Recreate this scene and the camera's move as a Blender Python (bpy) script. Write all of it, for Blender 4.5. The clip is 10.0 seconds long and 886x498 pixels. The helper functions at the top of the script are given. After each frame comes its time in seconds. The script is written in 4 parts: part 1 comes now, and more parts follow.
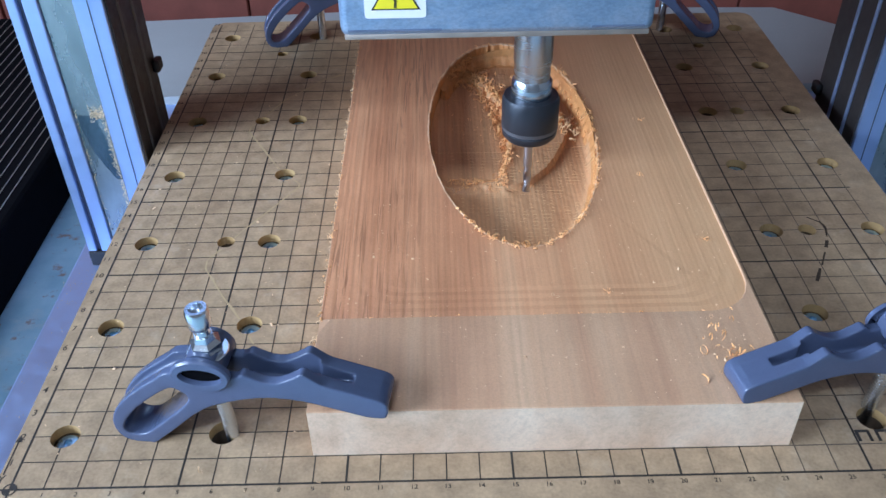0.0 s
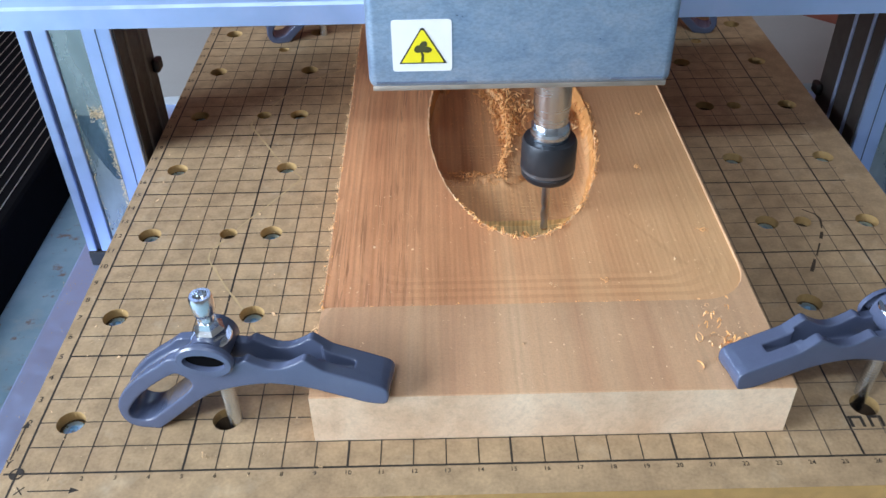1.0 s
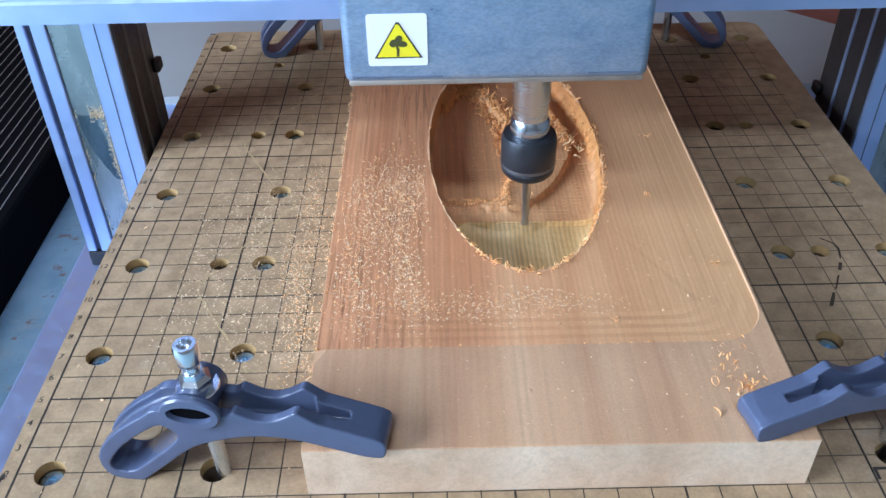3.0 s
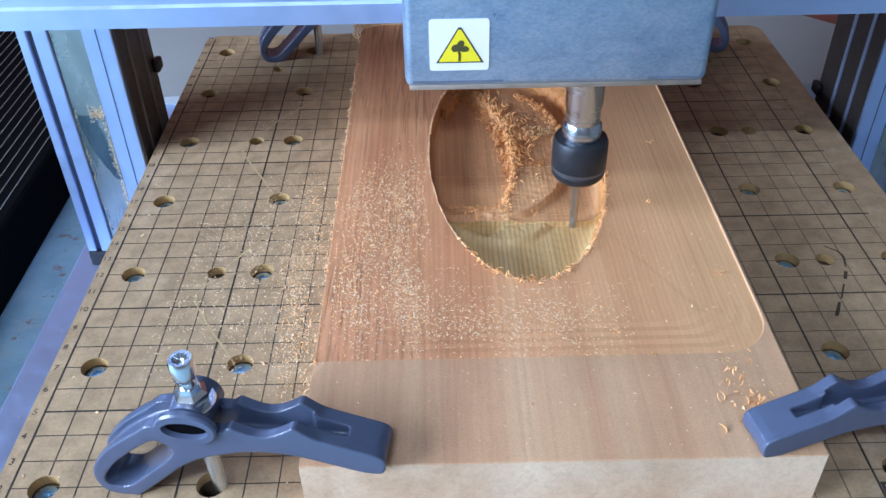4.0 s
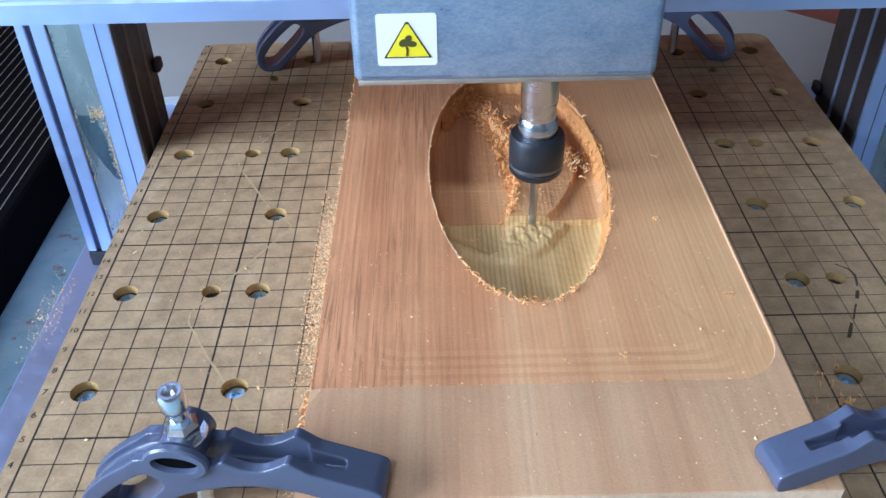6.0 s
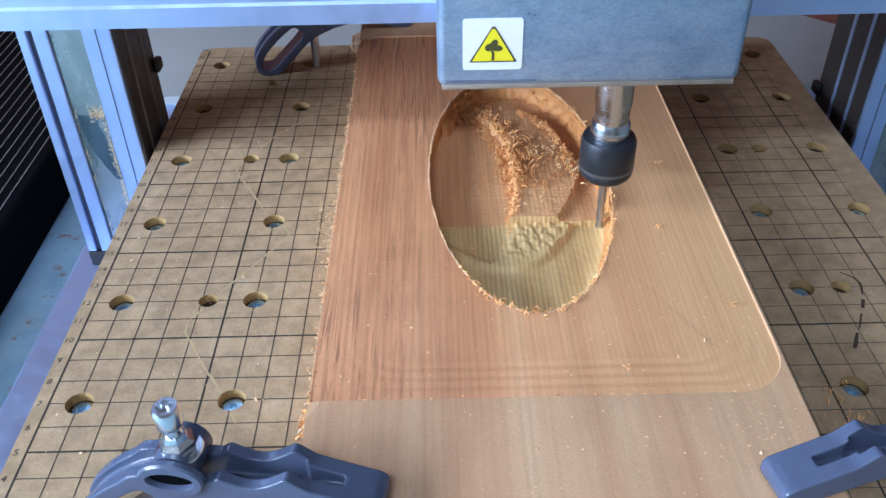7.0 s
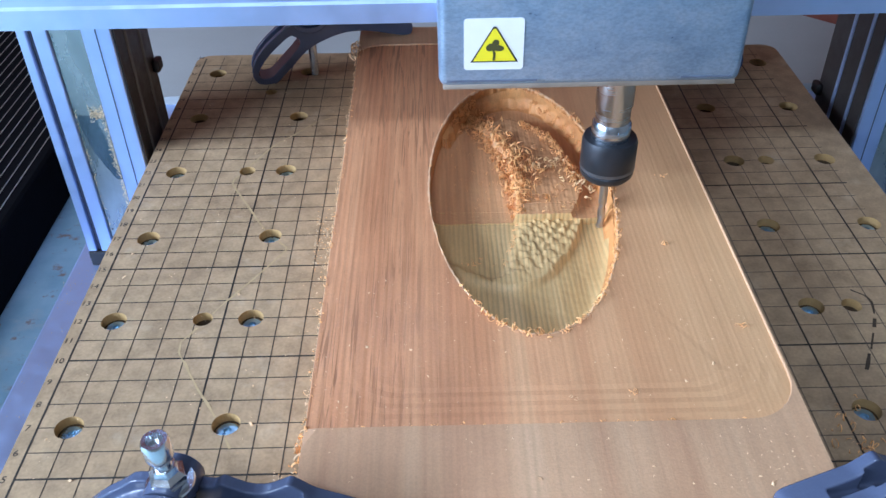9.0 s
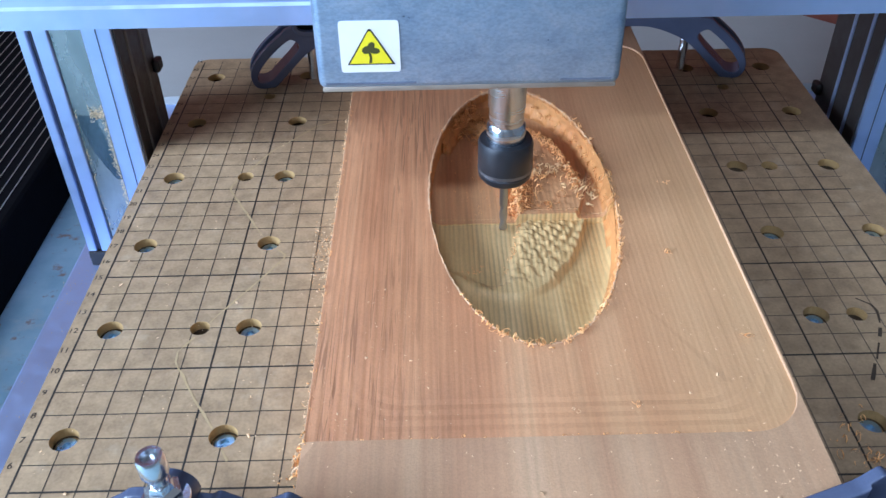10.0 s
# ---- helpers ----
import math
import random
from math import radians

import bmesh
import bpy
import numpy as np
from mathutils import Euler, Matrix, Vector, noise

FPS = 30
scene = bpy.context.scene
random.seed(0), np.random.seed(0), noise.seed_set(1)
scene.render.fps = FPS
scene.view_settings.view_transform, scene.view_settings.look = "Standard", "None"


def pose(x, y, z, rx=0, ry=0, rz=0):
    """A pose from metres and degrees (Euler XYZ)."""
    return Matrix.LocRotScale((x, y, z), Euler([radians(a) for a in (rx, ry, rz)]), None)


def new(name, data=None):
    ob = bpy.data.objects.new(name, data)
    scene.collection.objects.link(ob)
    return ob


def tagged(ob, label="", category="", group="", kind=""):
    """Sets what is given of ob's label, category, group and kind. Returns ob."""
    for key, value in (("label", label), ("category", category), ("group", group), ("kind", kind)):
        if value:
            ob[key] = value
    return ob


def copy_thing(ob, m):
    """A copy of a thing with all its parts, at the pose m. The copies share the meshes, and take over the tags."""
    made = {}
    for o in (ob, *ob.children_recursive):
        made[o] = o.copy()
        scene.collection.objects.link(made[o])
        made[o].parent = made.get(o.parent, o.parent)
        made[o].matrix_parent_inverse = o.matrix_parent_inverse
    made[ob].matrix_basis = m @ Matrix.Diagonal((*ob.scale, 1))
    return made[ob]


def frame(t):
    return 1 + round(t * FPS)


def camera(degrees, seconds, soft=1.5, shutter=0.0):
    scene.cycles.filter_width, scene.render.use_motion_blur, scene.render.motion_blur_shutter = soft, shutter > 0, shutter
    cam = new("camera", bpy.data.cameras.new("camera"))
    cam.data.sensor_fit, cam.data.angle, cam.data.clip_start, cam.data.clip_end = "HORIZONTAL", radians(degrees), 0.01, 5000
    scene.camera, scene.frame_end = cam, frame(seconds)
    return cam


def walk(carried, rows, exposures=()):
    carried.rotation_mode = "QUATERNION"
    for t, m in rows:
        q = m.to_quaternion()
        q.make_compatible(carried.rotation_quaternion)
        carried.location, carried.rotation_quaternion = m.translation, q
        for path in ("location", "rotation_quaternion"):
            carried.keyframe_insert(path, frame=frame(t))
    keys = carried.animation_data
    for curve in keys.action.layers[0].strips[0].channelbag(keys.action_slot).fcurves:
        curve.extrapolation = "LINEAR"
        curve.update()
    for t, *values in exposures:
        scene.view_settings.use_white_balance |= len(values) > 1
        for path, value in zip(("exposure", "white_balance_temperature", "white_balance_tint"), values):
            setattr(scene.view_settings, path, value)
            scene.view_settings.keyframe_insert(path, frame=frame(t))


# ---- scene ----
CM = 0.01


def at(x, y, z, rx=0, ry=0, rz=0):
    """A pose from centimetres and degrees."""
    return pose(x * CM, y * CM, z * CM, rx, ry, rz)


# ---------------------------------------------------------------- camera
cam = camera(54.49, 10.0, soft=1.5)
EYE = at(12.929, -16.594, 21.137, 52.2017, 0.8301, -0.9441)
walk(cam, [(0.0, EYE), (10.0, EYE)],
     exposures=[(0.0, -0.12, 5700, 10), (0.4, 0.0, 6900, 10), (1.5, 0.0, 6700, 10), (2.5, 0.0, 6150, 10), (4.0, 0.0, 5850, 10), (4.5, 0.0, 5750, 10), (5.5, 0.0, 6100, 10),
                (8.0, 0.0, 5900, 10), (10.0, 0.0, 5850, 10)])

# ---------------------------------------------------------------- light
world = bpy.data.worlds.new("sky")
scene.world = world
world.use_nodes = True
wn = world.node_tree
sky = wn.nodes.new("ShaderNodeTexSky")
sky.sky_type = "NISHITA"
sky.sun_disc = False
sky.sun_elevation = radians(48)
sky.sun_rotation = radians(200)
wn.links.new(sky.outputs[0], wn.nodes["Background"].inputs[0])
wn.nodes["Background"].inputs[1].default_value = 0.1

WINDOW_Y = (-0.80, 0.14)
WINDOW_Z = (0.09, 0.64)
SKYLIGHT_X = (-0.74, 0.10)
SKYLIGHT_Y = (-1.41, -1.17)
ROOM_X = (-0.78, 1.5)
ROOM_Y = (-1.9, 0.78)
ROOM_Z = (-0.86, 1.9)
lamp = bpy.data.lights.new("window_light", "AREA")
lamp.shape = "RECTANGLE"
lamp.size, lamp.size_y = WINDOW_Z[1] - WINDOW_Z[0] - 0.1, WINDOW_Y[1] - WINDOW_Y[0] - 0.1
lamp.energy = 34
lamp.color = (0.70, 0.83, 1.0)
window_light = new("window_light", lamp)
# the roof light behind and above, a strip that throws the beam's clear shadow edge
roof = bpy.data.lights.new("roof_light", "AREA")
roof.shape = "RECTANGLE"
roof.size, roof.size_y = SKYLIGHT_X[1] - SKYLIGHT_X[0] - 0.04, SKYLIGHT_Y[1] - SKYLIGHT_Y[0] - 0.04
roof.energy = 29.5
roof.color = (0.68, 0.82, 1.0)
roof_light = new("roof_light", roof)
roof_light.matrix_world = pose(sum(SKYLIGHT_X) / 2, sum(SKYLIGHT_Y) / 2, ROOM_Z[1] + 0.02)
window_light.matrix_world = Matrix.Translation((ROOM_X[0] - 0.02, sum(WINDOW_Y) / 2, sum(WINDOW_Z) / 2)) @ pose(0, 0, 0, 0, -90, 0)


# ---------------------------------------------------------------- materials
class Nodes:
    """A short way to write a node material."""

    def __init__(self, name, rough=0.6, metal=0.0):
        self.mat = bpy.data.materials.new(name)
        self.mat.use_nodes = True
        self.tree = self.mat.node_tree
        self.bsdf = self.tree.nodes["Principled BSDF"]
        self.bsdf.inputs["Roughness"].default_value = rough
        self.bsdf.inputs["Metallic"].default_value = metal
        self.coord = self.tree.nodes.new("ShaderNodeTexCoord").outputs["Object"]

    def link(self, a, b):
        self.tree.links.new(a, b)

    def stretch(self, scale, turn=(0, 0, 0)):
        n = self.tree.nodes.new("ShaderNodeMapping")
        n.inputs["Scale"].default_value = scale
        n.inputs["Rotation"].default_value = [radians(a) for a in turn]
        self.link(self.coord, n.inputs["Vector"])
        return n.outputs[0]

    def noise(self, scale, detail=4.0, vector=None, rough=0.55, distort=0.0):
        n = self.tree.nodes.new("ShaderNodeTexNoise")
        n.inputs["Scale"].default_value = scale
        n.inputs["Detail"].default_value = detail
        n.inputs["Roughness"].default_value = rough
        n.inputs["Distortion"].default_value = distort
        self.link(vector or self.coord, n.inputs["Vector"])
        return n.outputs["Fac"]

    def ramp(self, fac, *stops):
        n = self.tree.nodes.new("ShaderNodeValToRGB")
        e = n.color_ramp.elements
        while len(e) < len(stops):
            e.new(0.5)
        for el, (p, c) in zip(e, stops):
            el.position = p
            el.color = (*c, 1) if len(c) == 3 else c
        self.link(fac, n.inputs[0])
        return n.outputs[0]

    def mix(self, fac, a, b, how="MIX"):
        n = self.tree.nodes.new("ShaderNodeMix")
        n.data_type, n.blend_type = "RGBA", how
        for sock, v in ((n.inputs[0], fac), (n.inputs[6], a), (n.inputs[7], b)):
            if isinstance(v, (int, float)):
                sock.default_value = v
            elif isinstance(v, tuple):
                sock.default_value = (*v, 1)
            else:
                self.link(v, sock)
        return n.outputs[2]

    def color(self, v):
        if isinstance(v, tuple):
            self.bsdf.inputs["Base Color"].default_value = (*v, 1)
        else:
            self.link(v, self.bsdf.inputs["Base Color"])
        return self

    def rough(self, v):
        self.link(v, self.bsdf.inputs["Roughness"])
        return self

    def bump(self, height, strength=0.3, distance=0.0003):
        n = self.tree.nodes.new("ShaderNodeBump")
        n.inputs["Strength"].default_value = strength
        n.inputs["Distance"].default_value = distance
        self.link(height, n.inputs["Height"])
        self.link(n.outputs[0], self.bsdf.inputs["Normal"])
        return self


def grey(v):
    return (v, v, v)


def wood(name, dark, mid, light, gloss=0.55, lines=1.0, stripe=0.0, dash=0.0, sap=None, rings=0.0):
    """Softwood with its grain along y: broad bands, fine lines, blotches, and where asked torn dark dashes or cutter stripes."""
    m = Nodes(name, gloss)
    broad = m.noise(55, 4, m.stretch((1.0, 0.05, 0.6)), 0.55, 0.6)
    fine = m.noise(400, 5, m.stretch((1.0, 0.022, 1.0)), 0.62, 0.6)
    blotch = m.noise(22, 5)
    speck = m.noise(1400, 3)
    base = m.ramp(broad, (0.32, dark), (0.5, mid), (0.70, light))
    line_amount = 0.55 * lines
    if sap:
        # how far towards the board's high-x side, with a wavering border
        sep = m.tree.nodes.new("ShaderNodeSeparateXYZ")
        m.link(m.coord, sep.inputs[0])
        add = m.tree.nodes.new("ShaderNodeMath")
        add.operation = "MULTIPLY_ADD"
        m.link(m.noise(14, 3, m.stretch((1.0, 0.25, 1.0))), add.inputs[0])
        add.inputs[1].default_value = 0.10
        m.link(sep.outputs[0], add.inputs[2])
        reach_x = add.outputs[0]
        line_amount = m.ramp(reach_x, (0.18, grey(0.55 * lines)), (0.27, grey(0.10 * lines)))
    base = m.mix(line_amount, base, m.ramp(fine, (0.32, grey(0.45)), (0.55, grey(1.0))), "MULTIPLY")
    base = m.mix(0.45, base, m.ramp(blotch, (0.3, grey(0.68)), (0.7, grey(1.14))), "MULTIPLY")
    base = m.mix(0.18, base, m.ramp(speck, (0.35, grey(0.6)), (0.6, grey(1.1))), "MULTIPLY")
    h = m.mix(0.5, fine, speck)
    if rings:
        # yearly rings as fine, slightly wavering lines
        year = m.tree.nodes.new("ShaderNodeTexWave")
        year.bands_direction = "X"
        year.inputs["Scale"].default_value = 105
        year.inputs["Distortion"].default_value = 7.0
        year.inputs["Detail"].default_value = 3.0
        year.inputs["Detail Scale"].default_value = 0.55
        m.link(m.stretch((1.0, 0.16, 0.4)), year.inputs["Vector"])
        amount = m.ramp(m.noise(30, 3, m.stretch((1.0, 0.3, 1.0))), (0.35, grey(rings * 0.45)), (0.65, grey(rings)))
        if sap:
            amount = m.mix(1.0, amount, m.ramp(reach_x, (0.17, grey(1.0)), (0.25, grey(0.06))), "MULTIPLY")
        base = m.mix(amount, base, m.ramp(year.outputs["Color"], (0.05, (0.70, 0.58, 0.46)), (0.55, grey(1.0)), (1.0, grey(1.08))), "MULTIPLY")
        h = m.mix(0.35 * rings, h, year.outputs["Color"])
    if sap:
        # paler sapwood towards that side
        side = m.ramp(reach_x, (0.185, grey(0.0)), (0.285, grey(0.9)))
        base = m.mix(side, base, m.mix(0.35, sap, base))
        heart = m.ramp(reach_x, (0.16, grey(1.0)), (0.21, grey(0.0)))
    if dash:
        torn = m.noise(560, 2, m.stretch((1.0, 0.034, 1.0)), 0.5, 1.8)
        where = m.ramp(m.noise(30, 3, m.stretch((1.0, 0.35, 1.0))), (0.36, grey(0.25)), (0.58, grey(1.0)))
        marks = m.mix(1.0, m.ramp(torn, (0.54, grey(0.0)), (0.62, grey(1.0))), where, "MULTIPLY")
        if sap:
            marks = m.mix(1.0, marks, heart, "MULTIPLY")
        base = m.mix(m.mix(1.0, marks, grey(dash), "MULTIPLY"), base, tuple(v * 0.42 for v in dark))
        h = m.mix(m.mix(1.0, marks, grey(0.8), "MULTIPLY"), h, grey(0.0))
    if stripe:
        wave = m.tree.nodes.new("ShaderNodeTexWave")
        wave.bands_direction = "X"
        wave.inputs["Scale"].default_value = 172
        wave.inputs["Distortion"].default_value = 2.2
        wave.inputs["Detail Scale"].default_value = 2.0
        m.link(m.stretch((1.0, 0.12, 0.0)), wave.inputs["Vector"])
        h = m.mix(min(0.5, stripe * 1.5), h, wave.outputs["Color"])
        part_mask = m.ramp(m.noise(38, 3, m.stretch((1.0, 0.4, 1.0))), (0.38, grey(0.15 * stripe)), (0.62, grey(stripe)))
        if sap:
            part_mask = m.mix(1.0, part_mask, m.ramp(reach_x, (0.16, grey(1.0)), (0.24, grey(0.2))), "MULTIPLY")
        base = m.mix(part_mask, base, m.ramp(wave.outputs["Color"], (0.1, grey(0.62)), (0.6, grey(1.0))), "MULTIPLY")
    m.color(base)
    m.rough(m.ramp(blotch, (0.3, grey(gloss * 0.85)), (0.7, grey(min(1, gloss * 1.2)))))
    m.bump(h, 0.38, 0.0003)
    return m.mat


def metal(name, color, rough=0.35, metallic=0.9, speck=0.25, grain=(1, 1, 1), bump=0.15):
    m = Nodes(name, rough, metallic)
    n1 = m.noise(180, 5, m.stretch(grain))
    n2 = m.noise(2200, 3, m.stretch(grain))
    c = m.mix(speck, color, m.ramp(n1, (0.3, grey(0.45)), (0.7, grey(1.0))), "MULTIPLY")
    m.color(c)
    m.rough(m.ramp(n1, (0.3, grey(rough * 0.8)), (0.75, grey(min(1, rough * 1.35)))))
    m.bump(n2, bump, 0.0002)
    return m.mat


def painted(name, color, rough=0.6, spread=0.25, scale=60, bump=0.2):
    m = Nodes(name, rough)
    n1, n2 = m.noise(scale, 5), m.noise(scale * 25, 3)
    c = m.mix(spread, color, m.ramp(n1, (0.3, grey(0.5)), (0.7, grey(1.15))), "MULTIPLY")
    m.color(m.mix(spread * 0.6, c, m.ramp(n2, (0.3, grey(0.5)), (0.7, grey(1.1))), "MULTIPLY"))
    m.bump(n2, bump, 0.0002)
    return m.mat


def bench_material():
    """Worn blue-green paint with rust spots and pale rubbed patches."""
    m = Nodes("worn_blue_benchtop", 0.6)
    n1, n2 = m.noise(45, 5), m.noise(1100, 3)
    c = m.ramp(n1, (0.3, (0.22, 0.36, 0.42)), (0.7, (0.36, 0.50, 0.54)))
    c = m.mix(m.ramp(m.noise(28, 6, None, 0.7), (0.56, grey(0.0)), (0.68, grey(0.6))), c, (0.42, 0.46, 0.44))
    c = m.mix(m.ramp(m.noise(75, 6, None, 0.65), (0.585, grey(0.0)), (0.66, grey(0.85))), c, (0.27, 0.135, 0.075))
    m.color(c).bump(n2, 0.2, 0.0002)
    return m.mat


BOARD_RAW = wood("planed_fir", (0.58, 0.315, 0.176), (0.655, 0.39, 0.224), (0.71, 0.45, 0.268), 0.5, 0.4, rings=0.06)
BOARD_CUT = wood("surfaced_fir", (0.61, 0.262, 0.125), (0.725, 0.35, 0.175), (0.80, 0.435, 0.23), 0.42, 0.5, 0.10, 0.75, (0.69, 0.435, 0.215), 0.36)
END_GRAIN = wood("end_grain", (0.64, 0.44, 0.29), (0.75, 0.55, 0.385), (0.83, 0.65, 0.48), 0.65, 0.4)
POCKET_WALL = wood("pocket_wall", (0.56, 0.22, 0.07), (0.70, 0.31, 0.10), (0.80, 0.40, 0.15), 0.6, 0.6)
POCKET_FLOOR = wood("pocket_floor", (0.62, 0.29, 0.125), (0.74, 0.38, 0.175), (0.80, 0.45, 0.22), 0.5, 0.6, 0.25)
FRESH = wood("fresh_cut", (0.63, 0.395, 0.16), (0.77, 0.50, 0.215), (0.86, 0.60, 0.29), 0.6, 0.5, 0.8)
SHAVING = painted("wood_shaving", (0.95, 0.50, 0.19), 0.5, 0.3, 300)
CHIPS = painted("loose_chip_wood", (0.86, 0.58, 0.33), 0.5, 0.35, 400)
TORN_RIM = painted("torn_rim_wood", (0.86, 0.56, 0.33), 0.6, 0.35, 260, 0.6)
PALE_CURL = painted("pale_shaving", (0.88, 0.59, 0.30), 0.5, 0.3, 300)
DUST = painted("pale_chip", (0.84, 0.65, 0.42), 0.75, 0.25, 400)


def mdf_material():
    m = Nodes("mdf", 0.62)
    n1, n2, n3 = m.noise(25, 4), m.noise(900, 4), m.noise(130, 6)
    c = m.ramp(n1, (0.3, (0.38, 0.255, 0.145)), (0.7, (0.48, 0.335, 0.195)))
    c = m.mix(0.4, c, m.ramp(n2, (0.3, grey(0.55)), (0.65, grey(1.08))), "MULTIPLY")
    c = m.mix(0.55, c, m.ramp(n3, (0.36, grey(0.58)), (0.6, grey(1.04))), "MULTIPLY")
    worn = m.ramp(m.noise(48, 7, None, 0.7), (0.56, grey(0.0)), (0.72, grey(0.42)))
    c = m.mix(worn, c, (0.56, 0.45, 0.32))
    m.color(c).bump(n2, 0.2, 0.0002)
    return m.mat


MDF = mdf_material()
MDF_EDGE = painted("mdf_edge", (0.48, 0.28, 0.095), 0.75, 0.35, 200, 0.5)
MDF_HOLE = painted("mdf_bore", (0.44, 0.28, 0.115), 0.75, 0.3, 200, 0.4)
# shade deep in the bed's holes, put into a darker wall colour
BORE_SHADE = painted("bore_shade", (0.10, 0.062, 0.035), 0.85, 0.4, 200, 0.4)
INK = painted("printed_ink", (0.035, 0.028, 0.022), 0.6, 0.4, 400)
INK_WORN = painted("worn_ink", (0.13, 0.095, 0.068), 0.6, 0.5, 120)
SCORCH = painted("scorch", (0.06, 0.04, 0.025), 0.8, 0.4, 300)
SCRATCH = painted("scratch", (0.50, 0.36, 0.19), 0.8, 0.3, 300)
ALU = metal("anodised_aluminium", (0.45, 0.575, 0.89), 0.36, 0.8, 0.12)
ALU_DARK = metal("aluminium_groove", (0.10, 0.11, 0.16), 0.5, 0.6, 0.2)
RIB_GREY = metal("dull_rib", (0.16, 0.15, 0.145), 0.45, 0.5, 0.3)
DARK_COVER = metal("dark_cover", (0.060, 0.052, 0.050), 0.4, 0.4, 0.3)
STEEL_BAND = metal("steel_band", (0.44, 0.48, 0.48), 0.26, 0.9, 0.85, (0.35, 0.35, 0.16))


def case_material():
    m = Nodes("brushed_head_case", 0.34, 0.6)
    patch = m.noise(120, 8, m.stretch((0.6, 1, 1.0)), 0.72, 0.5)
    brush = m.noise(1500, 4, m.stretch((0.6, 1, 1.0)))
    c = m.ramp(patch, (0.3, (0.22, 0.31, 0.45)), (0.5, (0.30, 0.40, 0.54)), (0.72, (0.40, 0.48, 0.60)))
    c = m.mix(0.32, c, m.ramp(brush, (0.35, grey(0.55)), (0.6, grey(1.1))), "MULTIPLY")
    m.color(c)
    m.rough(m.ramp(patch, (0.3, grey(0.26)), (0.7, grey(0.46))))
    m.bump(brush, 0.25, 0.0002)
    return m.mat


OILED = metal("oiled_steel", (0.17, 0.23, 0.28), 0.22, 0.9, 0.8, (0.5, 0.5, 0.2))
HEAD = case_material()
# darker case metal that imitates a reflection near the lower edge
EDGE_REFLECTION = metal("case_edge_reflection", (0.20, 0.25, 0.36), 0.5, 0.6, 0.5)
HEAD_EDGE = metal("worn_case_edge", (0.40, 0.35, 0.30), 0.5, 0.6, 0.4)
STEEL = metal("turned_steel", (0.50, 0.57, 0.65), 0.24, 1.0, 0.03, (0.2, 0.2, 2), 0.0)
NUT = metal("black_oxide", (0.035, 0.04, 0.05), 0.38, 0.5, 0.2)
NUT_BAND = metal("worn_nut_band", (0.16, 0.17, 0.19), 0.4, 0.8, 0.2)
CARBIDE = metal("carbide", (0.46, 0.47, 0.50), 0.32, 1.0, 0.3, (1, 1, 0.3))
ZINC = metal("zinc_plated", (0.74, 0.79, 0.85), 0.2, 1.0, 0.2)
SCREW_BLUE = metal("blue_zinc_screw", (0.40, 0.58, 0.72), 0.3, 0.9, 0.3)
CLAMP = painted("blue_grey_clamp_plastic", (0.080, 0.100, 0.168), 0.22, 0.25, 90, 0.12)
RUBBER = painted("black_plastic", (0.010, 0.010, 0.012), 0.5, 0.3, 120)
CASE_BLACK = painted("matt_black_case", (0.004, 0.004, 0.005), 0.9, 0.3, 120)
CASE_BLACK.node_tree.nodes["Principled BSDF"].inputs["Specular IOR Level"].default_value = 0.02
FIN = painted("fin_edge", (0.34, 0.31, 0.28), 0.35, 0.3, 120)
WHITE = painted("white_label", (0.82, 0.83, 0.85), 0.35, 0.05, 200, 0.03)
YELLOW = painted("yellow_print", (0.86, 0.74, 0.02), 0.4, 0.06, 200, 0.03)
BLACK = painted("black_print", (0.03, 0.03, 0.03), 0.4, 0.1, 200, 0.03)
OLIVE = painted("dark_olive_print", (0.07, 0.07, 0.02), 0.4, 0.3, 200, 0.03)
PANEL = painted("grey_panel", (0.35, 0.37, 0.38), 0.55, 0.12, 25, 0.1)
TABLE = bench_material()
RED_WOOD = painted("red_brown_boards", (0.25, 0.075, 0.055), 0.6, 0.4, 35, 0.2)
PLASTER = painted("room_plaster", (0.34, 0.31, 0.28), 0.9, 0.1, 8, 0.2)
FLOORING = painted("room_floor", (0.28, 0.22, 0.17), 0.7, 0.3, 12, 0.2)


# ---------------------------------------------------------------- mesh helpers (centimetres)
def part(name, bm, material, parent=None, label="", smooth=False, weld=False):
    """Links a bmesh, drawn in centimetres, as one mesh object."""
    if weld:
        bmesh.ops.remove_doubles(bm, verts=bm.verts, dist=1e-4)
    bmesh.ops.recalc_face_normals(bm, faces=bm.faces)
    bmesh.ops.scale(bm, vec=(CM, CM, CM), verts=bm.verts)
    me = bpy.data.meshes.new(name)
    bm.to_mesh(me)
    bm.free()
    for m in (material if isinstance(material, (list, tuple)) else [material]):
        me.materials.append(m)
    if smooth:
        for p in me.polygons:
            p.use_smooth = True
        me.set_sharp_from_angle(angle=radians(38))
    ob = new(name, me)
    ob.parent = parent
    if label:
        ob["label"] = label
    return ob


def box(bm, x0, x1, y0, y1, z0, z1, bevel=0.0, seg=2, mat=0):
    made = bmesh.ops.create_cube(bm, size=1.0)["verts"]
    for v in made:
        v.co = Vector((x0 + (v.co.x + 0.5) * (x1 - x0), y0 + (v.co.y + 0.5) * (y1 - y0), z0 + (v.co.z + 0.5) * (z1 - z0)))
    faces = {f for v in made for f in v.link_faces}
    for f in faces:
        f.material_index = mat
    if bevel:
        edges = {e for v in made for e in v.link_edges}
        bmesh.ops.bevel(bm, geom=list(edges), offset=bevel, segments=seg, affect="EDGES", profile=0.5)
    return bm


